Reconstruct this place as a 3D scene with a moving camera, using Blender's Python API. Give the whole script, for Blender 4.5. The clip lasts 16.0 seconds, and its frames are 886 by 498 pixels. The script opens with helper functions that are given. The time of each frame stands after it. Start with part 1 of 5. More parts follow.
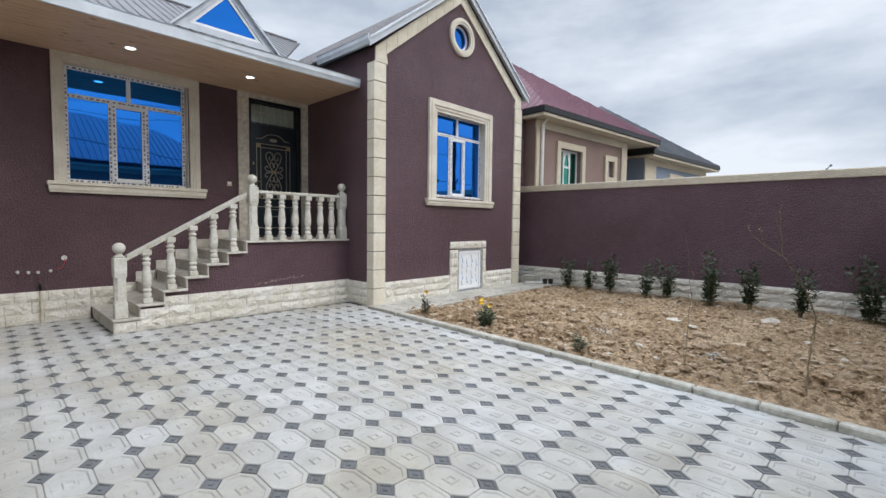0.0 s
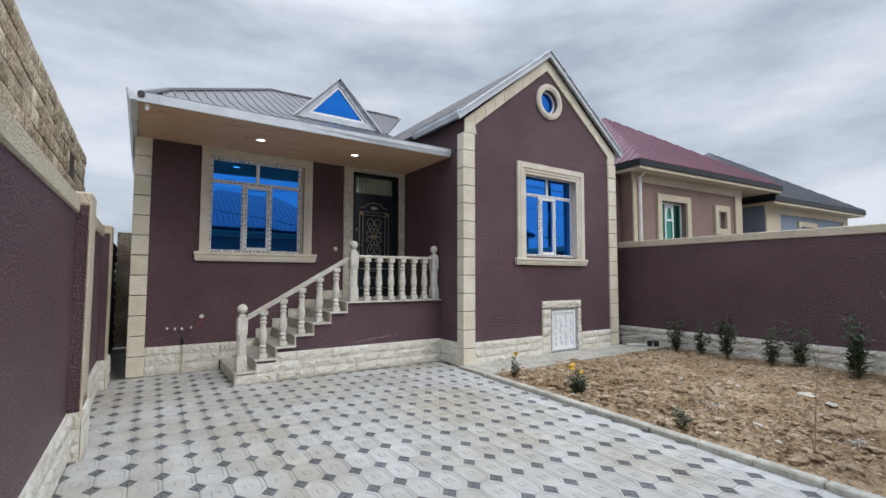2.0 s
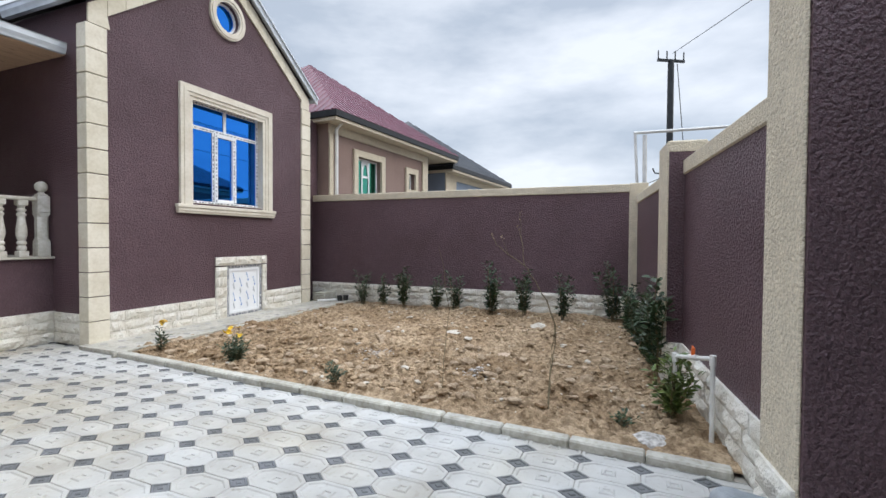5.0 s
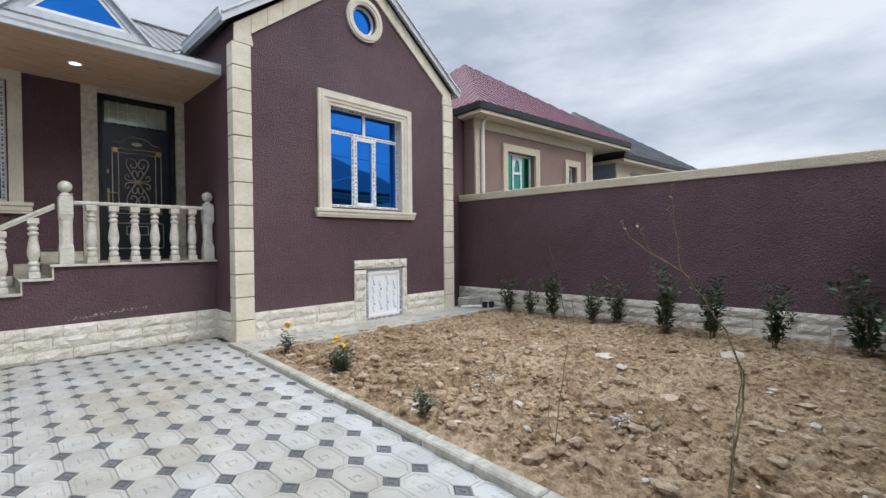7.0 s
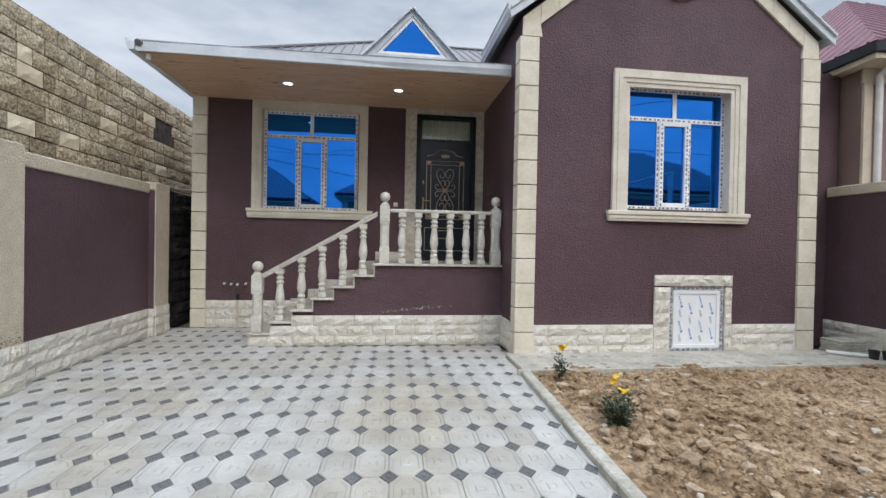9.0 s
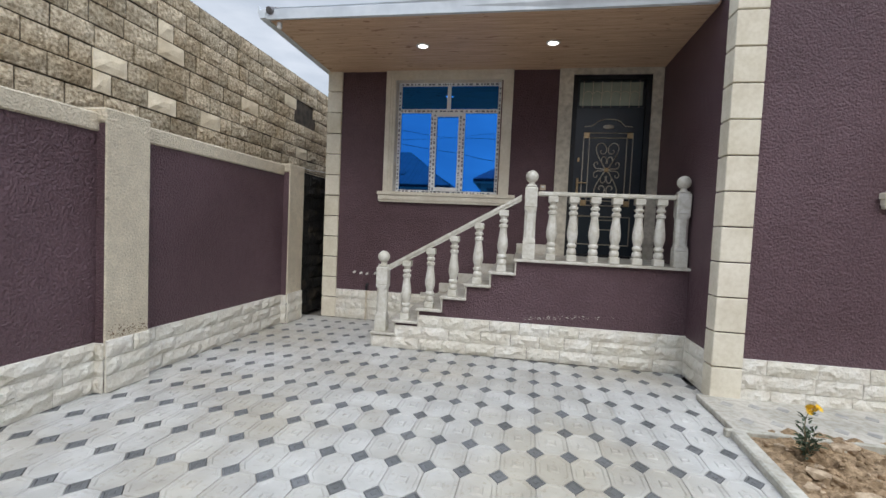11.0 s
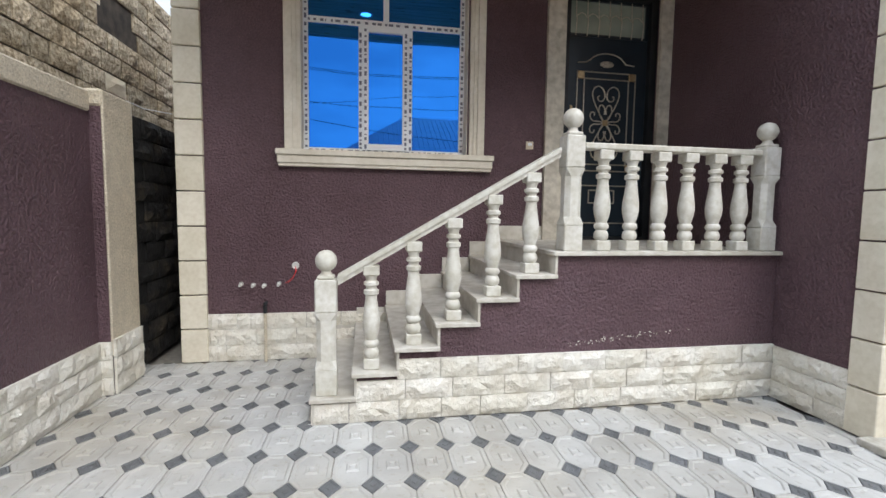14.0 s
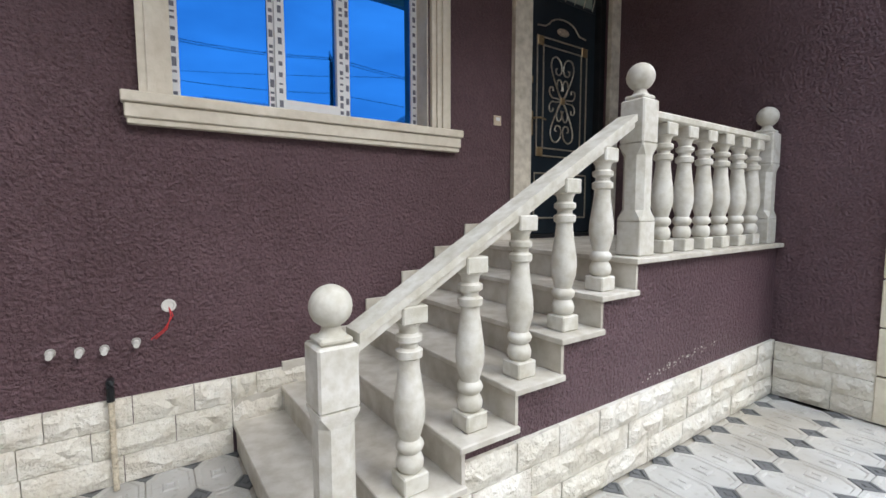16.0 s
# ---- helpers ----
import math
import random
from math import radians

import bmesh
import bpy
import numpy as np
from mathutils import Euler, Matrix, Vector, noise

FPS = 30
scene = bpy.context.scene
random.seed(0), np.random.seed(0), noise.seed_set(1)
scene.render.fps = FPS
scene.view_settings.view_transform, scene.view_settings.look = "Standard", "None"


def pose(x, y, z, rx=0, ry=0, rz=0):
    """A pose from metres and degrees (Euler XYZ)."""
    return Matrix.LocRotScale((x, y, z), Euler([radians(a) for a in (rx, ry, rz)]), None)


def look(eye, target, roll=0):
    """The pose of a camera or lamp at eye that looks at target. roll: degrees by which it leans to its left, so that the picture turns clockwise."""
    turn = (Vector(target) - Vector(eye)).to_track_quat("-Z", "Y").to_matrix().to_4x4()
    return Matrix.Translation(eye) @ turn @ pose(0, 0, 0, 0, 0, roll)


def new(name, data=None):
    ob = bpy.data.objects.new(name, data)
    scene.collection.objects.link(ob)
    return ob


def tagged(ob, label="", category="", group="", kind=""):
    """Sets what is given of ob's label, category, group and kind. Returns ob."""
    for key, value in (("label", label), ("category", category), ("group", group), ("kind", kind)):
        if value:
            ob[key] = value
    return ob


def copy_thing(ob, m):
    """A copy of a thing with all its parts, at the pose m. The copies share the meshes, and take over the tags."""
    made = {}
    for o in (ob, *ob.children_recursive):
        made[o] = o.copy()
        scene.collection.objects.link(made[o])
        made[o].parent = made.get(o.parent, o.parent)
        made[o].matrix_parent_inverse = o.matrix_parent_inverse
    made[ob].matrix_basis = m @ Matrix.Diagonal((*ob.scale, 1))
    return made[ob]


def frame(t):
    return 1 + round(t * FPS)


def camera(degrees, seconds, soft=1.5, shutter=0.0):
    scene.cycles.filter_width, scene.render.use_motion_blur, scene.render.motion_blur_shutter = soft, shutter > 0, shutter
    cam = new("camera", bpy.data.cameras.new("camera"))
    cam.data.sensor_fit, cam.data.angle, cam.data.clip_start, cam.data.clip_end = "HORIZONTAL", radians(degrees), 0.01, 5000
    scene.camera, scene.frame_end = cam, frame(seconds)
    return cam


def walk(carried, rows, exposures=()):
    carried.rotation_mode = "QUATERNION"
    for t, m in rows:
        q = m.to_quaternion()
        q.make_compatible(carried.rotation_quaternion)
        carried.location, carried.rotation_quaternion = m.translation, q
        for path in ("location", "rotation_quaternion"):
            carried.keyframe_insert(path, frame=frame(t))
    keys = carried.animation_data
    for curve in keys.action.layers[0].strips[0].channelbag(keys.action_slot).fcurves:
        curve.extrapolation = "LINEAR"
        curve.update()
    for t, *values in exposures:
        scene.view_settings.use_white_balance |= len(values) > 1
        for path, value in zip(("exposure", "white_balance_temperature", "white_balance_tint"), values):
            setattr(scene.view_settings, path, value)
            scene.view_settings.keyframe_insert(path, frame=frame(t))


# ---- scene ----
cam = camera(89.2, 16.0)
PATH = [
    (0, (-0.243, -0.086, 1.488), (1.207, 1.287, 1.374), 0.7),
    (0.5, (-0.199, -0.215, 1.539), (0.989, 1.391, 1.425), 0.7),
    (1, (-0.18, -0.3, 1.573), (0.834, 1.422, 1.501), 0.3),
    (1.5, (-0.199, -0.314, 1.613), (0.745, 1.448, 1.682), 0.3),
    (2, (-0.19, -0.304, 1.602), (0.923, 1.353, 1.725), 0.1),
    (2.5, (-0.207, -0.238, 1.592), (1.263, 1.114, 1.697), -0.1),
    (3, (-0.171, -0.223, 1.575), (1.566, 0.767, 1.637), 0.1),
    (3.2, (-0.148, -0.23, 1.569), (1.688, 0.564, 1.61), 0.2),
    (5.3, (1.073, -0.36, 1.441), (2.925, 0.393, 1.386), 0.5),
    (5.5, (1.181, -0.384, 1.436), (2.948, 0.552, 1.381), 0.1),
    (6, (1.486, -0.401, 1.402), (3.053, 0.841, 1.371), -0.2),
    (6.5, (1.856, -0.393, 1.407), (3.296, 0.994, 1.375), -0.3),
    (7, (2.133, -0.297, 1.392), (3.564, 1.1, 1.366), -0.6),
    (7.5, (2.419, -0.204, 1.405), (3.692, 1.339, 1.377), -0.6),
    (8, (2.607, -0.063, 1.471), (3.484, 1.734, 1.423), -0.3),
    (8.5, (2.755, 0.184, 1.493), (3.335, 2.098, 1.465), 0.9),
    (9, (2.855, 0.4, 1.471), (3.117, 2.383, 1.451), 1.1),
    (9.5, (2.909, 0.678, 1.482), (2.8, 2.675, 1.485), 1.2),
    (9.7, (3.005, 0.779, 1.464), (2.79, 2.768, 1.462), 1.5),
    (11.8, (2.426, 2.235, 1.518), (2.082, 4.202, 1.392), 2.6),
    (12, (2.329, 2.382, 1.487), (2.01, 4.354, 1.376), 2.4),
    (12.5, (2.168, 2.736, 1.465), (1.945, 4.718, 1.321), 1.3),
    (13, (1.924, 3.142, 1.498), (1.817, 5.134, 1.355), 0.7),
    (13.5, (1.583, 3.509, 1.465), (1.701, 5.501, 1.331), 1.2),
    (14, (1.355, 3.888, 1.444), (1.701, 5.851, 1.286), 0.8),
    (14.5, (1.145, 4.335, 1.462), (1.614, 6.274, 1.316), -1.0),
    (15, (0.893, 4.745, 1.46), (1.605, 6.608, 1.303), -0.2),
    (15.5, (0.714, 5.164, 1.419), (1.632, 6.933, 1.245), -0.1),
    (16, (0.563, 5.577, 1.433), (1.693, 7.218, 1.261), -0.1),
]
walk(cam, [(t, look(eye, target, roll)) for t, eye, target, roll in PATH],
     [(0.0, 0.34), (2.0, 0.16), (3.2, 0.36), (5.5, 0.48), (7.5, 0.27), (9.7, 0.27), (12.0, 0.40), (13.5, 0.66), (16.0, 0.78)])

# ---- sky and sun: overcast ----
world = bpy.data.worlds.new("world")
scene.world = world
world.use_nodes = True
wn, wl = world.node_tree.nodes, world.node_tree.links
wn.clear()
w_out, w_bg, w_sky = wn.new("ShaderNodeOutputWorld"), wn.new("ShaderNodeBackground"), wn.new("ShaderNodeTexSky")
w_sky.sky_type, w_sky.sun_disc = "NISHITA", False
w_sky.sun_elevation, w_sky.sun_rotation = radians(40), radians(160)
w_sky.air_density, w_sky.dust_density = 1.0, 2.0
w_tc, w_map = wn.new("ShaderNodeTexCoord"), wn.new("ShaderNodeMapping")
w_map.inputs["Scale"].default_value = (1.0, 1.0, 3.2)
w_n, w_ramp = wn.new("ShaderNodeTexNoise"), wn.new("ShaderNodeValToRGB")
w_n.inputs["Scale"].default_value, w_n.inputs["Detail"].default_value = 2.3, 8.0
w_n.inputs["Roughness"].default_value = 0.55
w_ramp.color_ramp.elements[0].position, w_ramp.color_ramp.elements[0].color = 0.38, (4.0, 4.6, 5.5, 1)
w_ramp.color_ramp.elements[1].position, w_ramp.color_ramp.elements[1].color = 0.64, (7.0, 7.45, 8.2, 1)
w_mix = wn.new("ShaderNodeMix")
w_mix.data_type = "RGBA"
w_mix.inputs[0].default_value = 0.9
wl.new(w_tc.outputs["Generated"], w_map.inputs[0])
wl.new(w_map.outputs[0], w_n.inputs["Vector"])
wl.new(w_n.outputs["Fac"], w_ramp.inputs[0])
wl.new(w_sky.outputs[0], w_mix.inputs[6])
wl.new(w_ramp.outputs[0], w_mix.inputs[7])
# an overcast sky is brightest overhead
w_sep, w_zen = wn.new("ShaderNodeSeparateXYZ"), wn.new("ShaderNodeMapRange")
w_zen.inputs["From Min"].default_value, w_zen.inputs["From Max"].default_value = 0.50, 0.95
w_zen.inputs["To Min"].default_value, w_zen.inputs["To Max"].default_value = 1.0, 4.3
w_lit = wn.new("ShaderNodeVectorMath")
w_lit.operation = "SCALE"
wl.new(w_tc.outputs["Generated"], w_sep.inputs[0])
wl.new(w_sep.outputs["Z"], w_zen.inputs["Value"])
wl.new(w_mix.outputs[2], w_lit.inputs[0])
wl.new(w_zen.outputs[0], w_lit.inputs["Scale"])
wl.new(w_lit.outputs[0], w_bg.inputs[0])
wl.new(w_bg.outputs[0], w_out.inputs[0])
w_bg.inputs[1].default_value = 0.1
sun_data = bpy.data.lights.new("sun", "SUN")
sun_data.energy, sun_data.angle, sun_data.color = 0.9, radians(28), (1.0, 0.97, 0.92)
sun = new("sun", sun_data)
sun.rotation_euler = (radians(50), 0, radians(20))


# ---- materials ----
def nodes_of(name):
    m = bpy.data.materials.new(name)
    m.use_nodes = True
    nt = m.node_tree
    return m, nt, nt.nodes["Principled BSDF"]


def noise_col(nt, scale, a, b, lo=0.35, hi=0.65, detail=5.0, vec=None, kind="noise"):
    """A ramp from colour a to b over a noise of that scale (per metre)."""
    n = nt.nodes.new("ShaderNodeTexNoise")
    n.inputs["Scale"].default_value, n.inputs["Detail"].default_value = scale, detail
    if vec:
        nt.links.new(vec, n.inputs["Vector"])
    r = nt.nodes.new("ShaderNodeValToRGB")
    r.color_ramp.elements[0].position, r.color_ramp.elements[0].color = lo, (*a, 1)
    r.color_ramp.elements[1].position, r.color_ramp.elements[1].color = hi, (*b, 1)
    nt.links.new(n.outputs["Fac"], r.inputs[0])
    return r.outputs[0]


def mix(nt, a, b, fac=0.5, mode="MIX"):
    m = nt.nodes.new("ShaderNodeMix")
    m.data_type, m.blend_type = "RGBA", mode
    for sock, v in ((m.inputs[0], fac), (m.inputs[6], a), (m.inputs[7], b)):
        if isinstance(v, (int, float)):
            sock.default_value = v
        elif isinstance(v, tuple):
            sock.default_value = (*v, 1)
        else:
            nt.links.new(v, sock)
    return m.outputs[2]


def position(nt):
    g = nt.nodes.new("ShaderNodeNewGeometry")
    return g.outputs["Position"]


def bump(nt, bsdf, heights, vec=None):
    """heights: (scale, distance, detail) noises added as relief."""
    last = None
    for scale, dist, detail in heights:
        n = nt.nodes.new("ShaderNodeTexNoise")
        n.inputs["Scale"].default_value, n.inputs["Detail"].default_value = scale, detail
        if vec:
            nt.links.new(vec, n.inputs["Vector"])
        b = nt.nodes.new("ShaderNodeBump")
        b.inputs["Strength"].default_value, b.inputs["Distance"].default_value = 1.0, dist
        nt.links.new(n.outputs["Fac"], b.inputs["Height"])
        if last:
            nt.links.new(last, b.inputs["Normal"])
        last = b.outputs[0]
    nt.links.new(last, bsdf.inputs["Normal"])


def surface(name, a, b, big=1.5, fine=None, rough=0.8, relief=((60, 0.002, 4),), metal=0.0, spec=0.5, per_object=0.0, lo=0.35, hi=0.65):
    m, nt, bs = nodes_of(name)
    pos = position(nt)
    col = noise_col(nt, big, a, b, lo, hi, vec=pos)
    if fine:
        scale, dark, strength = fine
        col = mix(nt, col, noise_col(nt, scale, dark, (1, 1, 1), 0.35, 0.6, vec=pos), strength, "MULTIPLY")
    if per_object:
        info = nt.nodes.new("ShaderNodeObjectInfo")
        r = nt.nodes.new("ShaderNodeValToRGB")
        lowc = 1 - per_object
        r.color_ramp.elements[0].color, r.color_ramp.elements[1].color = (lowc, lowc, lowc * 0.97, 1), (1, 1, 1, 1)
        nt.links.new(info.outputs["Random"], r.inputs[0])
        col = mix(nt, col, r.outputs[0], 1.0, "MULTIPLY")
    nt.links.new(col, bs.inputs["Base Color"])
    bs.inputs["Roughness"].default_value, bs.inputs["Metallic"].default_value = rough, metal
    bs.inputs["Specular IOR Level"].default_value = spec
    bump(nt, bs, relief, pos)
    return m


def stucco(name, a, b, rough=0.75, deep=0.028):
    """Sprayed render: blobs about a centimetre across over a fine grain."""
    m, nt, bs = nodes_of(name)
    pos = position(nt)
    col = noise_col(nt, 0.9, a, b, 0.3, 0.7, vec=pos)
    col = mix(nt, col, noise_col(nt, 9, (0.78, 0.78, 0.78), (1, 1, 1), 0.3, 0.7, vec=pos), 0.6, "MULTIPLY")
    col = mix(nt, col, noise_col(nt, 70, (0.8, 0.8, 0.8), (1.15, 1.15, 1.15), 0.35, 0.65, vec=pos), 0.7, "MULTIPLY")
    nt.links.new(col, bs.inputs["Base Color"])
    bs.inputs["Roughness"].default_value = rough
    bs.inputs["Specular IOR Level"].default_value = 0.3
    bump(nt, bs, ((52, deep * 1.15, 2), (130, 0.006, 3), (5, 0.008, 2)), pos)
    return m


M_BROWN = stucco("plum_stucco", (0.108, 0.062, 0.071), (0.152, 0.092, 0.106), 0.45, 0.024)
M_CREAMST = stucco("cream_stucco", (0.62, 0.54, 0.41), (0.71, 0.63, 0.49), 0.8, 0.014)
M_STONE = surface("rockface_limestone", (0.70, 0.655, 0.57), (0.79, 0.765, 0.70), 6, (35, (0.86, 0.84, 0.80), 0.5), 0.85, ((26, 0.022, 6), (90, 0.006, 4)), per_object=0.07)
M_QUOIN = surface("sawn_limestone", (0.67, 0.61, 0.49), (0.77, 0.715, 0.60), 4, (30, (0.85, 0.83, 0.78), 0.5), 0.8, ((120, 0.001, 3),), per_object=0.07)
M_TRIM = surface("moulded_limestone", (0.64, 0.58, 0.48), (0.74, 0.69, 0.59), 3, (25, (0.85, 0.84, 0.8), 0.5), 0.75, ((90, 0.001, 3),))
M_DOORTRIM = surface("unpainted_plaster", (0.50, 0.46, 0.38), (0.68, 0.63, 0.53), 4, (14, (0.65, 0.63, 0.6), 0.7), 0.85, ((50, 0.003, 4),))
M_BALU = surface("carved_white_stone", (0.58, 0.555, 0.49), (0.71, 0.69, 0.64), 7, (22, (0.75, 0.72, 0.64), 0.6), 0.7, ((70, 0.0015, 4),), per_object=0.08)
M_STEP = surface("stone_slab", (0.46, 0.43, 0.37), (0.62, 0.59, 0.53), 3, (12, (0.78, 0.75, 0.68), 0.6), 0.6, ((80, 0.001, 3),))
M_MORTAR = surface("mortar", (0.34, 0.31, 0.26), (0.44, 0.41, 0.35), 10, None, 0.95)
M_PVC = surface("white_pvc", (0.78, 0.79, 0.8), (0.84, 0.85, 0.86), 3, None, 0.35, ((30, 0.0003, 2),))
M_METALW = surface("white_painted_gutter", (0.52, 0.56, 0.60), (0.64, 0.68, 0.72), 3, (8, (0.85, 0.86, 0.88), 0.5), 0.4, ((8, 0.002, 2),))
M_KERB = surface("concrete_kerb", (0.40, 0.38, 0.33), (0.54, 0.52, 0.46), 5, (25, (0.7, 0.68, 0.62), 0.7), 0.9, ((60, 0.003, 4),), per_object=0.08)
M_CONC = surface("rough_concrete", (0.38, 0.36, 0.31), (0.52, 0.49, 0.43), 3, (20, (0.7, 0.68, 0.62), 0.7), 0.9, ((50, 0.003, 4),))
M_ROOF = surface("grey_metal_roof", (0.105, 0.10, 0.105), (0.14, 0.135, 0.14), 2, None, 0.45, ((10, 0.002, 2),), metal=0.2)
M_ROOFP = surface("plum_metal_roof", (0.12, 0.035, 0.055), (0.16, 0.05, 0.075), 2, None, 0.45, ((10, 0.002, 2),), metal=0.1)
M_ROOFG = surface("slate_grey_roof", (0.055, 0.06, 0.07), (0.08, 0.085, 0.095), 2, None, 0.5, ((10, 0.002, 2),))
M_NBWALL = surface("tan_stucco", (0.23, 0.155, 0.13), (0.28, 0.195, 0.165), 1, (40, (0.85, 0.85, 0.85), 0.5), 0.85, ((40, 0.006, 3),))
M_GREYWALL = surface("grey_stucco", (0.20, 0.25, 0.32), (0.25, 0.30, 0.38), 1, None, 0.85, ((40, 0.004, 3),))
M_DARK = surface("dark_metal", (0.016, 0.018, 0.02), (0.03, 0.032, 0.035), 5, None, 0.45, ((60, 0.0005, 3),), metal=0.4)
M_BLACKPAINT = surface("black_sealant", (0.012, 0.012, 0.012), (0.03, 0.028, 0.026), 4, None, 0.8, ((25, 0.01, 4),))
M_BARK = surface("sapling_bark", (0.12, 0.10, 0.055), (0.22, 0.17, 0.10), 20, None, 0.85, ((120, 0.002, 3),))
M_PLASTIC = surface("white_pipe_plastic", (0.60, 0.59, 0.56), (0.72, 0.71, 0.68), 6, None, 0.4, ((40, 0.0005, 2),))
M_BLACKPLASTIC = surface("black_plastic", (0.015, 0.015, 0.015), (0.03, 0.03, 0.03), 10, None, 0.5)
M_BRASS = surface("aged_brass", (0.42, 0.30, 0.16), (0.55, 0.42, 0.24), 40, None, 0.35, ((100, 0.0005, 2),), metal=0.9)
M_GALV = surface("galvanised_pipe", (0.38, 0.37, 0.34), (0.5, 0.49, 0.46), 20, None, 0.5, metal=0.3)
M_RED = surface("red_wire", (0.5, 0.02, 0.02), (0.6, 0.03, 0.03), 10, None, 0.4)
M_ORANGE = surface("orange_plastic", (0.75, 0.13, 0.02), (0.85, 0.18, 0.03), 10, None, 0.5)
M_YELLOW = surface("marigold_petal", (0.75, 0.42, 0.02), (0.85, 0.6, 0.04), 60, None, 0.6)
M_SWITCH = surface("beige_switch_plastic", (0.6, 0.5, 0.38), (0.66, 0.56, 0.43), 10, None, 0.35)
M_INK = surface("print_ink", (0.10, 0.11, 0.15), (0.2, 0.2, 0.24), 40, None, 0.5)
M_FILM = surface("scuffed_film", (0.30, 0.32, 0.32), (0.75, 0.75, 0.75), 18, (60, (0.35, 0.34, 0.34), 0.6), 0.5, ((60, 0.001, 3),))
M_BAG = surface("grey_woven_sack", (0.19, 0.215, 0.23), (0.32, 0.34, 0.355), 8, None, 0.55, ((12, 0.02, 4), (200, 0.001, 2)))
M_LEAF = surface("glossy_green_leaf", (0.016, 0.040, 0.014), (0.05, 0.090, 0.035), 14, None, 0.4, ((40, 0.001, 2),))
M_LEAFLIGHT = surface("light_green_leaf", (0.07, 0.12, 0.02), (0.16, 0.20, 0.05), 14, None, 0.45, ((40, 0.001, 2),))
M_LEAFGREY = surface("grey_green_leaf", (0.035, 0.06, 0.03), (0.08, 0.11, 0.065), 20, None, 0.7)


def mirror_glass(name, col, rough=0.02):
    m, nt, bs = nodes_of(name)
    bs.inputs["Base Color"].default_value = (*col, 1)
    bs.inputs["Metallic"].default_value, bs.inputs["Roughness"].default_value = 1.0, rough
    bump(nt, bs, ((0.9, 0.004, 1),), position(nt))
    return m


M_BLUE = mirror_glass("blue_mirror_glass", (0.022, 0.19, 0.66))
M_GREENGLASS = mirror_glass("green_mirror_glass", (0.06, 0.30, 0.22))
M_FROST = surface("pale_green_frosted_glass", (0.34, 0.42, 0.36), (0.50, 0.58, 0.5), 2.5, None, 0.12, ((2, 0.01, 1),), metal=0.35)

m, nt, bs = nodes_of("lamp_lens")
bs.inputs["Emission Color"].default_value, bs.inputs["Emission Strength"].default_value = (1, 0.96, 0.88, 1), 3.0
M_LAMP = m

m, nt, bs = nodes_of("pine_soffit_boards")
pos = position(nt)
mp = nt.nodes.new("ShaderNodeMapping")
mp.inputs["Scale"].default_value = (0.8, 22, 1)
nt.links.new(pos, mp.inputs[0])
col = noise_col(nt, 3.0, (0.48, 0.30, 0.185), (0.72, 0.52, 0.36), 0.3, 0.7, vec=mp.outputs[0])
mp2 = nt.nodes.new("ShaderNodeMapping")
mp2.inputs["Scale"].default_value = (4, 9, 1)
nt.links.new(pos, mp2.inputs[0])
col = mix(nt, col, noise_col(nt, 1.6, (0.45, 0.28, 0.18), (1, 1, 1), 0.27, 0.36, 2, vec=mp2.outputs[0]), 0.8, "MULTIPLY")
nt.links.new(col, bs.inputs["Base Color"])
bs.inputs["Roughness"].default_value = 0.45
bump(nt, bs, ((30, 0.0006, 3),), mp.outputs[0])
M_PINE = m


def tile_material(name, a, b, stain, strength):
    m, nt, bs = nodes_of(name)
    pos = position(nt)
    col = noise_col(nt, 3.5, a, b, 0.3, 0.7, vec=pos)
    col = mix(nt, col, noise_col(nt, 0.8, stain, (1, 1, 1), 0.32, 0.55, 6, vec=pos), strength, "MULTIPLY")
    col = mix(nt, col, noise_col(nt, 26, (0.72, 0.69, 0.62), (1, 1, 1), 0.27, 0.42, 6, vec=pos), 0.6, "MULTIPLY")
    rnd = nt.nodes.new("ShaderNodeObjectInfo")
    r = nt.nodes.new("ShaderNodeValToRGB")
    r.color_ramp.elements[0].color, r.color_ramp.elements[1].color = (0.84, 0.82, 0.78, 1), (1, 1, 1, 1)
    nt.links.new(rnd.outputs["Random"], r.inputs[0])
    col = mix(nt, col, r.outputs[0], 1.0, "MULTIPLY")
    nt.links.new(col, bs.inputs["Base Color"])
    bs.inputs["Roughness"].default_value = 0.62
    bump(nt, bs, ((35, 0.002, 4), (150, 0.0006, 3)), pos)
    return m


M_TILE = tile_material("pale_concrete_tile", (0.385, 0.375, 0.352), (0.505, 0.50, 0.475), (0.86, 0.79, 0.66), 0.8)
M_TILED = tile_material("charcoal_concrete_tile", (0.10, 0.105, 0.11), (0.17, 0.175, 0.18), (0.9, 0.86, 0.8), 0.6)


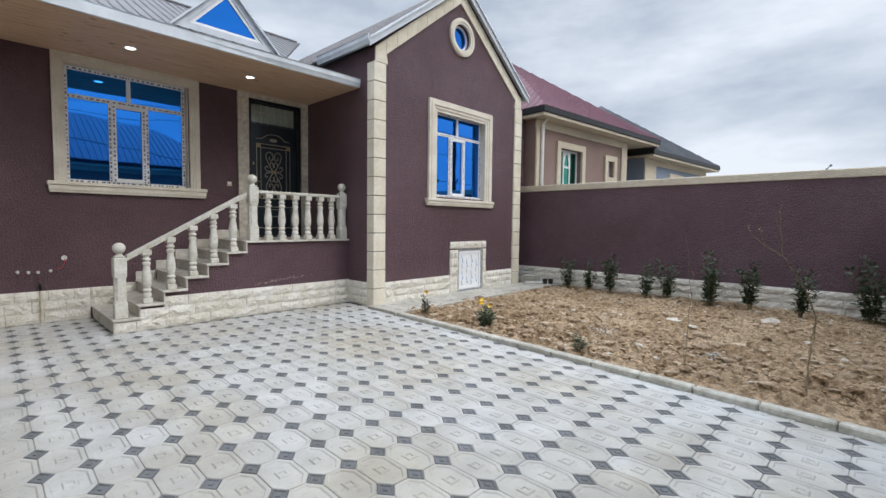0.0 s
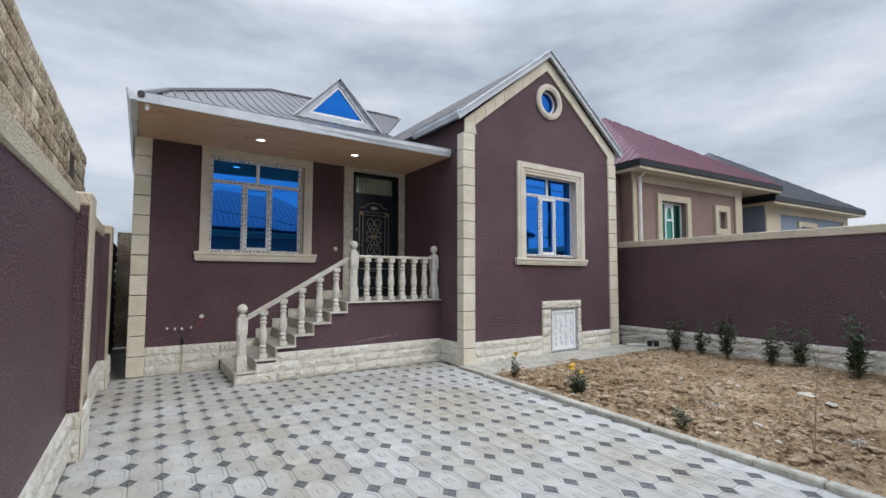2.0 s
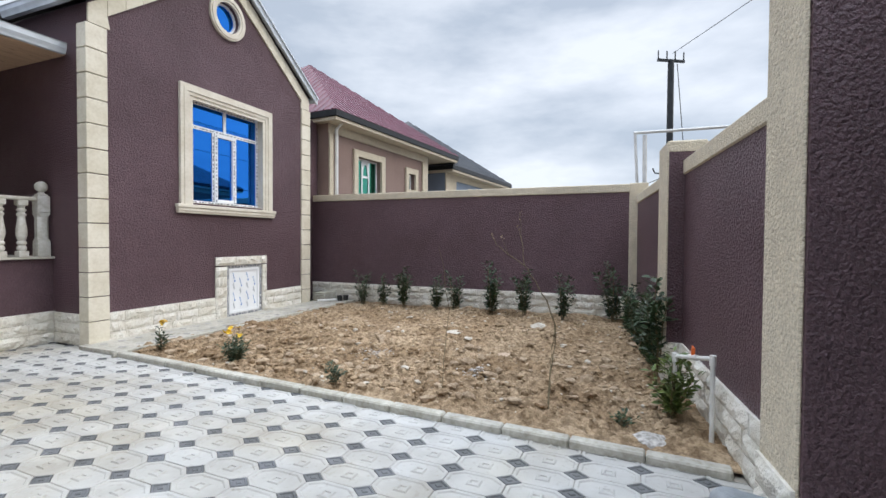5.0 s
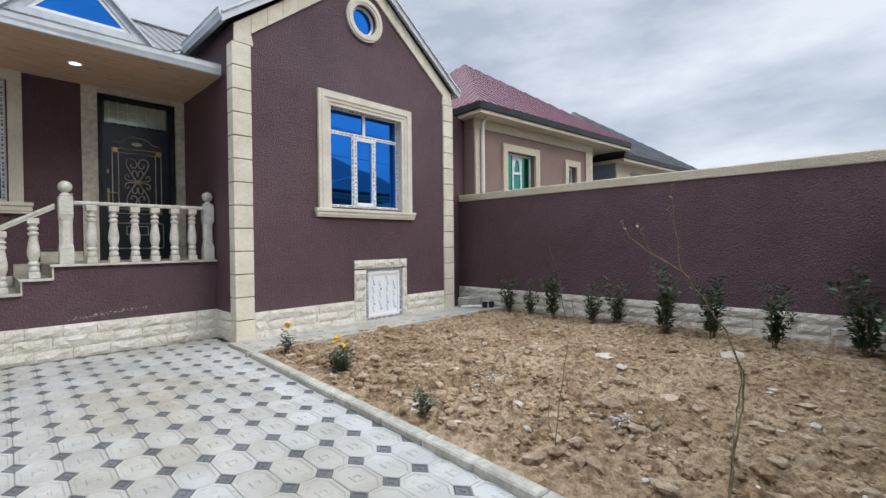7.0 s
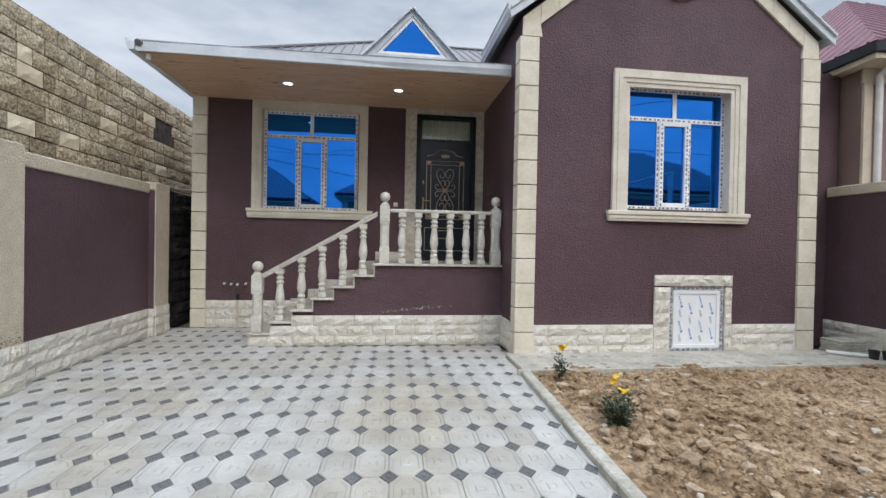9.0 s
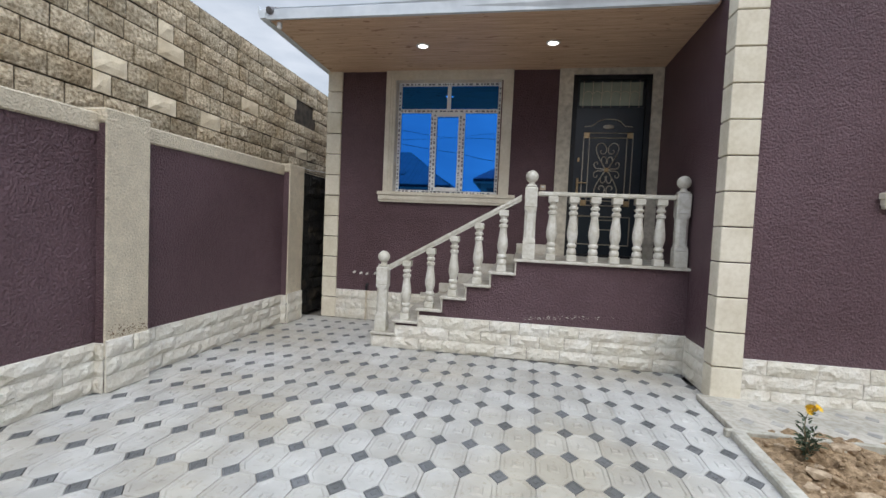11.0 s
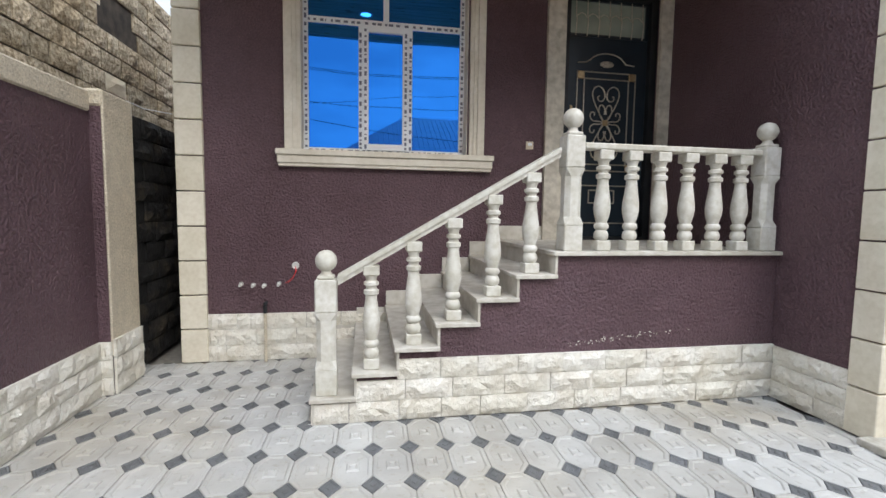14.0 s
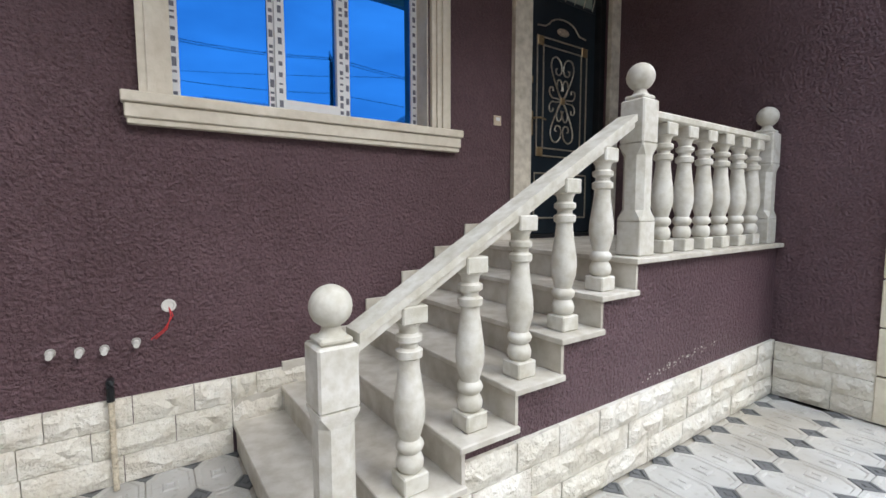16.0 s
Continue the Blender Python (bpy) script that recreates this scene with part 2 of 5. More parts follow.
def soil_material():
    m, nt, bs = nodes_of("dry_clay_soil")
    pos = position(nt)
    col = noise_col(nt, 1.3, (0.265, 0.180, 0.105), (0.43, 0.325, 0.215), 0.3, 0.7, 6, vec=pos)
    col = mix(nt, col, noise_col(nt, 14, (0.45, 0.41, 0.37), (1.15, 1.15, 1.15), 0.38, 0.58, 9, vec=pos), 0.8, "MULTIPLY")
    col = mix(nt, col, noise_col(nt, 60, (0.6, 0.58, 0.55), (1.1, 1.1, 1.1), 0.35, 0.6, 5, vec=pos), 0.7, "MULTIPLY")
    nt.links.new(col, bs.inputs["Base Color"])
    bs.inputs["Roughness"].default_value = 0.95
    bs.inputs["Specular IOR Level"].default_value = 0.15
    bump(nt, bs, ((26, 0.012, 8), (110, 0.007, 4)), pos)
    return m


M_SOIL = soil_material()
M_CLOD = surface("clay_clod", (0.28, 0.20, 0.125), (0.50, 0.39, 0.27), 9, (40, (0.6, 0.57, 0.53), 0.7), 0.95, ((40, 0.008, 5),))
M_PALESTONE = surface("pale_rubble", (0.42, 0.37, 0.30), (0.62, 0.57, 0.49), 9, (40, (0.7, 0.67, 0.6), 0.7), 0.9, ((40, 0.006, 5),))
M_BLOCK = surface("coquina_block", (0.60, 0.48, 0.32), (0.88, 0.76, 0.57), 2.2, (30, (0.42, 0.37, 0.31), 0.85), 0.95, ((22, 0.035, 6), (80, 0.012, 4)), per_object=0.38)
M_BLOCKPALE = surface("sawn_pale_block", (0.66, 0.55, 0.39), (0.86, 0.76, 0.58), 3, (60, (0.8, 0.77, 0.7), 0.4), 0.95, ((50, 0.004, 5),))
M_DRYMUD = surface("dry_mud", (0.16, 0.11, 0.07), (0.26, 0.19, 0.13), 30, None, 0.95)
M_GREYRUBBLE = surface("grey_rubble", (0.24, 0.225, 0.205), (0.60, 0.57, 0.53), 30, None, 0.9, ((60, 0.004, 4),))
M_DARKMORTAR = surface("dark_mortar", (0.035, 0.027, 0.02), (0.09, 0.07, 0.05), 8, None, 0.95)
M_ROAD = surface("dusty_road", (0.16, 0.15, 0.13), (0.24, 0.22, 0.19), 0.8, (20, (0.7, 0.7, 0.7), 0.6), 0.95, ((30, 0.01, 5),))


def gate_material():
    m, nt, bs = nodes_of("weathered_gate_paint")
    pos = position(nt)
    mp = nt.nodes.new("ShaderNodeMapping")
    mp.inputs["Scale"].default_value = (14, 14, 2.0)
    nt.links.new(pos, mp.inputs[0])
    col = noise_col(nt, 1.5, (0.03, 0.042, 0.052), (0.38, 0.46, 0.48), 0.45, 0.75, 8, vec=mp.outputs[0])
    nt.links.new(col, bs.inputs["Base Color"])
    bs.inputs["Roughness"].default_value = 0.4
    return m


M_GATE = gate_material()


# ---- mesh helpers ----
def mesh_from(bm, name, mat, smooth=False):
    bmesh.ops.recalc_face_normals(bm, faces=bm.faces)
    me = bpy.data.meshes.new(name)
    bm.to_mesh(me)
    bm.free()
    me.materials.append(mat)
    if smooth:
        me.polygons.foreach_set("use_smooth", [True] * len(me.polygons))
        me.set_sharp_from_angle(angle=radians(38))
    return me


def part(name, bm, mat, parent=None, label="", smooth=False, kind="", at=None):
    ob = new(name, mesh_from(bm, name, mat, smooth))
    if parent is not None:
        ob.parent = parent
    if at is not None:
        ob.matrix_basis = at
    return tagged(ob, label, kind=kind)


def shared(name, me, parent, m):
    ob = new(name, me)
    ob.parent = parent
    ob.matrix_basis = m
    return ob


def empty(name, x=0, y=0, z=0, rz=0, label="", category="", group=""):
    e = new(name)
    e.matrix_basis = pose(x, y, z, 0, 0, rz)
    return tagged(e, label, category, group)


def structure(name, bm, mat, label="", smooth=False):
    return part(name, bm, mat, None, label, smooth, "structure")


def box(bm, x0, x1, y0, y1, z0, z1, bevel=0.0, m=None):
    r = bmesh.ops.create_cube(bm, size=1.0)
    vs = r["verts"]
    for v in vs:
        v.co = Vector((x0 + (v.co.x + 0.5) * (x1 - x0), y0 + (v.co.y + 0.5) * (y1 - y0), z0 + (v.co.z + 0.5) * (z1 - z0)))
    if bevel:
        es = list({e for v in vs for e in v.link_edges})
        out = bmesh.ops.bevel(bm, geom=es, offset=bevel, segments=1, affect="EDGES")
        vs = out["verts"]
    if m is not None:
        bmesh.ops.transform(bm, matrix=m, verts=list(set(vs)))
    return bm


def boxbm(*a, bevel=0.0, m=None):
    return box(bmesh.new(), *a, bevel=bevel, m=m)


def slab_with_holes(outer, holes, depth, to3, bm=None):
    """A flat plate cut out by outlines in (u, v), and made thick by depth along to3's third axis."""
    bm = bm or bmesh.new()
    edges = []
    for loop in (outer, *holes):
        vs = [bm.verts.new((u, v, 0)) for u, v in loop]
        edges += [bm.edges.new((vs[i], vs[(i + 1) % len(vs)])) for i in range(len(vs))]
    faces = [f for f in bmesh.ops.triangle_fill(bm, use_beauty=True, use_dissolve=False, edges=edges)["geom"] if isinstance(f, bmesh.types.BMFace)]
    ext = bmesh.ops.extrude_face_region(bm, geom=faces)
    for v in ext["geom"]:
        if isinstance(v, bmesh.types.BMVert):
            v.co.z += depth
    for v in bm.verts:
        v.co = Vector(to3(*v.co))
    return bm


def rect(u0, u1, v0, v1):
    return [(u0, v0), (u1, v0), (u1, v1), (u0, v1)]


def ring(cx, cz, r, n=32):
    return [(cx + r * math.cos(2 * math.pi * i / n), cz + r * math.sin(2 * math.pi * i / n)) for i in range(n)]


def prism(bm, pts, axis_pts):
    """Joins two equal loops of 3D points into a closed solid."""
    a = [bm.verts.new(p) for p in pts]
    b = [bm.verts.new(p) for p in axis_pts]
    bm.faces.new(a)
    bm.faces.new(b[::-1])
    n = len(a)
    for i in range(n):
        bm.faces.new((a[i], a[(i + 1) % n], b[(i + 1) % n], b[i]))
    return bm


def tube(bm, pts, r0, r1=None, n=8):
    """A round rod along points, tapering from r0 to r1."""
    r1 = r0 if r1 is None else r1
    pts = [Vector(p) for p in pts]
    rings = []
    for i, p in enumerate(pts):
        d = (pts[min(i + 1, len(pts) - 1)] - pts[max(i - 1, 0)]).normalized()
        side = d.cross(Vector((0, 0, 1))) if abs(d.z) < 0.95 else d.cross(Vector((1, 0, 0)))
        side.normalize()
        up = side.cross(d)
        r = r0 + (r1 - r0) * i / (len(pts) - 1)
        rings.append([bm.verts.new(p + r * (math.cos(2 * math.pi * k / n) * side + math.sin(2 * math.pi * k / n) * up)) for k in range(n)])
    for a, b in zip(rings, rings[1:]):
        for k in range(n):
            bm.faces.new((a[k], a[(k + 1) % n], b[(k + 1) % n], b[k]))
    bm.faces.new(rings[0][::-1])
    bm.faces.new(rings[-1])
    return bm


def lathe(bm, profile, n=16, cx=0, cy=0):
    rings = [[bm.verts.new((cx + r * math.cos(2 * math.pi * k / n), cy + r * math.sin(2 * math.pi * k / n), z)) for k in range(n)] for r, z in profile]
    for a, b in zip(rings, rings[1:]):
        for k in range(n):
            bm.faces.new((a[k], a[(k + 1) % n], b[(k + 1) % n], b[k]))
    bm.faces.new(rings[0][::-1])
    bm.faces.new(rings[-1])
    return bm


rng = random.Random(7)

# ---- numbers of the plan ----
GX0, GX1, GY = 4.62, 9.03, 6.18          # gable block
MY, MX0 = 8.41, -0.30                     # main front
SY = 6.935                                # side face of the stairs
SOFFIT, PORCH = 3.88, 1.18
LX = -0.66                                # left wall
RX = 9.72                                 # right wall


def xz(y):
    return lambda u, v, w: (u, y + w, v)


def yz(x):
    return lambda u, v, w: (x + w, u, v)


# ---- ground ----
ground_bm = bmesh.new()
box(ground_bm, -300, 300, -300, 300, -0.4, -0.06)
structure("ground", ground_bm, M_ROAD, "dusty grey-brown open ground around the houses")

# ---- gable block ----
APEX_X, APEX_Z, EAVE_Z = 6.80, 6.24, 4.50
wall = slab_with_holes([(GX0, 0.0), (GX1, 0.0), (GX1, EAVE_Z), (APEX_X, APEX_Z), (GX0, EAVE_Z)],
                       [rect(6.14, 7.70, 2.02, 3.72), rect(6.81, 7.64, 0.03, 0.955), ring(6.85, 5.29, 0.25)], 0.3, xz(GY))
WALL_GABLE = structure("wall_gable", wall, M_BROWN, "plum-brown sprayed stucco gable wall")
structure("wall_gable_side", boxbm(GX0, GX0 + 0.3, GY + 0.3, 16.0, 0, EAVE_Z), M_BROWN, "plum-brown sprayed stucco side wall beside the porch")
structure("wall_gable_east", boxbm(GX1 - 0.3, GX1, GY + 0.3, 16.0, 0, EAVE_Z), M_BROWN, "plum-brown stucco side wall")
structure("wall_back", boxbm(MX0, GX1, 16.0, 16.3, 0, 4.4), M_BROWN, "plum-brown stucco back wall")
wall = slab_with_holes(rect(MX0, GX0, 0.0, SOFFIT + 0.2), [rect(0.77, 2.375, 2.03, 3.735), rect(3.40, 4.49, PORCH, 3.795)], 0.3, xz(MY))
WALL_MAIN = structure("wall_main", wall, M_BROWN, "plum-brown sprayed stucco front wall under the porch roof")
structure("wall_west", boxbm(MX0, MX0 + 0.3, MY + 0.3, 16.0, 0, 4.0), M_BROWN, "plum-brown stucco side wall")
structure("ceiling", boxbm(MX0 + 0.3, GX1 - 0.3, MY + 0.3, 16.0, 3.95, 4.05), M_CONC, "plain ceiling slab inside the house")


# ---- roofs ----
def ribbed(name, corners, mat, label, step=0.19, parent=None):
    """A sheet roof over a plan outline on the plane through the first three corners, with standing ribs running up the slope."""
    c = [Vector(p) for p in corners]
    bm = bmesh.new()
    up = (c[1] - c[0]).cross(c[2] - c[0]).normalized()
    if up.z < 0:
        up = -up
    prism(bm, [p for p in c], [p - up * 0.03 for p in c])
    rib_bm = bmesh.new()
    along = (c[1] - c[0]).normalized()
    slope = up.cross(along)
    if slope.z < 0:
        slope = -slope
    us = [(p - c[0]).dot(along) for p in c]
    vs = [(p - c[0]).dot(slope) for p in c]
    u = min(us) + step / 2
    while u < max(us):
        cross = []
        for i in range(len(c)):
            j = (i + 1) % len(c)
            if (us[i] - u) * (us[j] - u) < 0:
                f = (u - us[i]) / (us[j] - us[i])
                cross.append(vs[i] + f * (vs[j] - vs[i]))
        if len(cross) == 2 and abs(cross[0] - cross[1]) > 0.05:
            lo, hi = min(cross), max(cross)
            a, b = c[0] + along * u + slope * lo, c[0] + along * u + slope * hi
            w, h = along * 0.022, up * 0.022
            prism(rib_bm, [a - w, a + w, a + w * 0.5 + h, a - w * 0.5 + h], [b - w, b + w, b + w * 0.5 + h, b - w * 0.5 + h])
        u += step
    ob = part(name, bm, mat, parent, label)
    if len(rib_bm.verts):
        part("rib", rib_bm, mat, ob, "standing ribs of the roof sheet", kind="stuff")
    if parent is None:
        tagged(ob, kind="structure")
    return ob


EL, ER, EY = 4.45, 9.17, 6.08
PY, PZ = 6.56, 4.00
ridge_y, ridge_z = 10.4, 5.9
gs = (6.31 - 4.53) / (APEX_X - EL)
ribbed("roof_gable_west", [(EL, EY, 4.56), (EL, 16.2, 4.56), (APEX_X, 16.2, 6.34), (APEX_X, EY, 6.34)], M_ROOF, "grey ribbed metal roof sheet")
ribbed("roof_gable_east", [(ER, EY, 4.56), (ER, 16.2, 4.56), (APEX_X, 16.2, 6.34), (APEX_X, EY, 6.34)], M_ROOF, "grey ribbed metal roof sheet")
ribbed("roof_porch", [(-0.27, PY + 0.10, PZ - 0.10), (4.53, PY + 0.10, PZ - 0.10), (4.53, 9.1, 4.96), (0.1, 9.1, 4.96)], M_ROOF, "grey ribbed metal roof over the porch")
ribbed("roof_front", [(0.1, 9.1, 4.96), (4.53, 9.1, 4.96), (6.5, 12.1, 6.60), (2.54, 12.1, 6.60)], M_ROOF, "grey ribbed metal roof of the main house")
ribbed("roof_west", [(-0.33, 9.1, PZ), (-0.33, 16.2, PZ), (2.54, 14.0, 6.60), (2.54, 12.1, 6.60)], M_ROOF, "grey ribbed metal roof hip")
structure("roof_hip", prism(bmesh.new(), [(-0.27, PY, PZ - 0.06), (0.1, 9.1, 4.96), (-0.30, 9.1, PZ)], [(-0.27, PY, PZ - 0.09), (0.1, 9.1, 4.93), (-0.33, 9.1, PZ - 0.03)]), M_ROOF, "grey metal roof hip over the porch corner")
structure("roof_hip_west", prism(bmesh.new(), [(-0.33, 9.1, PZ), (0.1, 9.1, 4.96), (2.54, 12.1, 6.60)], [(-0.33, 9.1, PZ - 0.03), (0.1, 9.1, 4.93), (2.54, 12.1, 6.57)]), M_ROOF, "grey metal roof hip")
bm = bmesh.new()
tube(bm, [(-0.27, PY, PZ - 0.05), (0.1, 9.1, 4.98), (2.54, 12.1, 6.62), (6.4, 12.1, 6.62)], 0.045)
structure("roof_ridge", bm, M_ROOF, "folded grey ridge cap")
bm = bmesh.new()
box(bm, -0.30, GX0, PY + 0.06, MY - 0.003, SOFFIT, SOFFIT + 0.02)
for i in range(19):
    y = PY + 0.09 + i * 0.096
    box(bm, -0.30, GX0 - 0.003, y, y + 0.090, SOFFIT - 0.014, SOFFIT + 0.002)
SOFFIT_OB = structure("ceiling_soffit", bm, M_PINE, "varnished knotty pine board soffit under the porch roof")


def gutter(name, a, b, out, drop=0.13, label="white painted metal gutter with a folded lip"):
    """A boxy metal gutter from a to b that stands out along out."""
    a, b, out = Vector(a), Vector(b), Vector(out).normalized()
    z = Vector((0, 0, 1))
    prof = [(0, 0), (0.075, -0.012), (0.085, 0.02), (0.105, 0.06), (0.105, drop - 0.01), (0.118, drop), (0.095, drop + 0.006), (0.08, drop - 0.04), (0, drop - 0.04)]
    bm = bmesh.new()
    prism(bm, [a + out * u + z * (v - drop) for u, v in prof], [b + out * u + z * (v - drop) for u, v in prof])
    return structure(name, bm, M_METALW, label)


gutter("gutter_porch", (-0.28, PY + 0.19, PZ + 0.01), (4.58, PY + 0.07, PZ + 0.0), (0, -1, 0))
gutter("gutter_west", (-0.31, PY, PZ), (-0.31, 12, PZ), (-1, 0, 0))
gutter("gutter_gable_west", (EL + 0.05, EY - 0.02, 4.60), (EL + 0.05, 7.68, 4.60), (-1, 0, 0))
gutter("gutter_gable_east", (ER - 0.05, EY - 0.02, 4.60), (ER - 0.05, 12, 4.60), (1, 0, 0))
structure("fascia", boxbm(-0.36, 4.565, PY + 0.03, PY + 0.06, SOFFIT - 0.02, PZ - 0.02, bevel=0.003), M_METALW, "pale metal fascia board of the porch roof")
structure("fascia_west", boxbm(-0.345, -0.305, PY + 0.06, MY, SOFFIT - 0.02, PZ), M_METALW, "pale metal fascia at the roof's side")

# verge boards of the gable
for side, ex in (("west", EL - 0.02), ("east", ER + 0.02)):
    bm = bmesh.new()
    d = Vector((APEX_X - ex, 0, 6.37 - 4.56)).normalized()
    n = Vector((-d.z, 0, d.x)) if d.x > 0 else Vector((d.z, 0, -d.x))
    a, b = Vector((ex, 0, 4.565)), Vector((APEX_X, 0, 6.37))
    for off, th, y0, y1 in ((0.0, 0.12, EY - 0.03, EY + 0.0), (0.0, 0.03, EY - 0.06, EY + 0.12)):
        cs = [a, b, b - Vector((0, 0, th * 1.26)), a - Vector((0, 0, th * 1.26))]
        prism(bm, [(p.x, y0, p.z) for p in cs], [(p.x, y1, p.z) for p in cs])
    structure("verge_" + side, bm, M_METALW, "white metal verge flashing along the gable")
    # soffit between the verge and the wall
    cs = [a - Vector((0, 0, 0.05)), b - Vector((0, 0, 0.05)), b - Vector((0, 0, 0.07)), a - Vector((0, 0, 0.07))]
    bm = prism(bmesh.new(), [(p.x, EY + 0.0, p.z) for p in cs], [(p.x, GY + 0.0, p.z) for p in cs])
    structure("verge_soffit_" + side, bm, M_METALW, "pale metal underside of the roof edge")

# dormer
DY = 9.1
dormer = empty("dormer", 3.33, DY, 4.98, label="white-framed triangular dormer with blue glass on the porch roof", category="dormer window")
tri = lambda k, b: [(-0.97 * k, b), (0.97 * k, b), (0, b + 1.0 * k)]
part("frame", slab_with_holes(tri(1.0, 0.0), [[(-0.69, 0.12), (0.69, 0.12), (0, 0.885)]], 0.10, lambda u, v, w: (u, w, v)), M_METALW, dormer)
part("inner_frame", slab_with_holes([(-0.69, 0.12), (0.69, 0.12), (0, 0.885)], [[(-0.57, 0.175), (0.57, 0.175), (0, 0.80)]], 0.05, lambda u, v, w: (u, w + 0.025, v)), M_PVC, dormer)
part("pane", prism(bmesh.new(), [(-0.58, 0.05, 0.17), (0.58, 0.05, 0.17), (0, 0.05, 0.81)], [(-0.58, 0.06, 0.17), (0.58, 0.06, 0.17), (0, 0.06, 0.81)]), M_BLUE, dormer, "blue mirrored glass pane")
for s in (-1, 1):
    bm = prism(bmesh.new(), [(s * 1.02, -0.08, -0.01), (s * 1.02, -0.08, -0.06), (0, -0.08, 1.0), (0, -0.08, 1.05)], [(s * 1.02, 0.35, -0.01), (s * 1.02, 0.35, -0.06), (0, 2.2, 1.0), (0, 2.2, 1.05)])
    part("roof_side", bm, M_METALW, dormer)

# ---- quoins, bands, plinths ----
def block_mesh(name, mat, n=5, rough=0.014, seed=0):
    """A unit stone (x 0..1, z 0..1, front at y = 0 going to -1) with a broken face."""
    bm = bmesh.new()
    r = random.Random(seed)
    nx, nz = n, 3
    grid = [[None] * (nz + 1) for _ in range(nx + 1)]
    for i in range(nx + 1):
        for j in range(nz + 1):
            edge = i in (0, nx) or j in (0, nz)
            grid[i][j] = bm.verts.new((i / nx, -0.45 if edge else -0.75 - r.uniform(-0.25, 0.25), j / nz))
    for i in range(nx):
        for j in range(nz):
            bm.faces.new((grid[i][j], grid[i + 1][j], grid[i + 1][j + 1], grid[i][j + 1]))
    loop = [grid[i][0] for i in range(nx + 1)] + [grid[nx][j] for j in range(1, nz + 1)] + [grid[i][nz] for i in range(nx - 1, -1, -1)] + [grid[0][j] for j in range(nz - 1, 0, -1)]
    back = [bm.verts.new((v.co.x, 0, v.co.z)) for v in loop]
    m_ = len(loop)
    for i in range(m_):
        bm.faces.new((loop[i], back[i], back[(i + 1) % m_], loop[(i + 1) % m_]))
    bm.faces.new(back)
    return mesh_from(bm, name, mat)


ROCKS = [block_mesh("stone", M_STONE, 6, seed=s) for s in range(8)]
PENDING = []


def course(parent, origin, heading, length, z0, z1, stone=0.36, depth=0.045, clip=None, rows=3, seed=0):
    """Rows of rock-faced stones on a wall that runs from origin along heading (degrees), facing to its right."""
    r = random.Random(seed)
    h = (z1 - z0) / rows
    base = Matrix.Translation((*origin, 0)) @ pose(0, 0, 0, 0, 0, heading)
    for k in range(rows):
        x, first = 0.0, True
        while x < length - 0.01:
            L = r.uniform(0.75, 1.2) * stone
            if first:
                L *= r.uniform(0.4, 1.0)
                first = False
            L = min(L, length - x)
            if length - x - L < 0.12:
                L = length - x
            lo = z0 + k * h
            x0 = x
            if clip:
                x0 = max(x, clip(lo + h * 0.5))
            if x + L - x0 > 0.04:
                m_ = base @ Matrix.Translation((x0 + 0.002, 0, lo + 0.002)) @ Matrix.Diagonal((x + L - x0 - 0.004, depth * r.uniform(0.85, 1.15), h - 0.004, 1))
                PENDING.append((parent, r.choice(ROCKS), m_))
            x += L


def quoins(parent, x0, x1, y, z0, z1, n, side, depth=0.035, back=0.30):
    """Sawn corner blocks; side: the way the corner's other face looks along x (-1, 1 or 0)."""
    h = (z1 - z0) / n
    xa, xb = (x0 + side * depth, x1) if side < 0 else (x0, x1 + side * depth)
    bm = boxbm(xa, xb, y - depth, y + (back if side else 0.0) + 0.001, 0.006, h - 0.006, bevel=0.006)
    me = mesh_from(bm, "quoin", M_QUOIN)
    for i in range(n):
        shared("quoin", me, parent, pose(0, 0, z0 + i * h))


quoins(WALL_GABLE, GX0, 4.85, GY, 0.0, 4.24, 13, -1, 0.035, 0.16)
quoins(WALL_GABLE, 8.78, GX1, GY, 0.0, 4.24, 13, 1)
quoins(WALL_MAIN, MX0, -0.10, MY, 0.0, SOFFIT, 12, -1)
for s, ex in ((1, GX0), (-1, GX1)):
    d = Vector((APEX_X - ex, 0, APEX_Z - EAVE_Z))
    L = d.length
    d.normalize()
    n = 9
    for i in range(n):
        a = Vector((ex, 0, EAVE_Z - 0.02)) + d * (L * i / n + 0.004)
        b = Vector((ex, 0, EAVE_Z - 0.02)) + d * (L * (i + 1) / n - 0.004)
        t_ = 0.26
        cs = [a, b, b - Vector((0, 0, t_)), a - Vector((0, 0, t_))]
        if i == 0:
            cs = [a, b, b - Vector((0, 0, t_)), Vector((ex + s * 0.27, 0, 4.245)), Vector((ex, 0, 4.245))]
        bm = prism(bmesh.new(), [(p.x, GY - 0.03, p.z) for p in cs], [(p.x, GY + 0.0, p.z) for p in cs])
        part("band_stone", bm, M_QUOIN, WALL_GABLE)

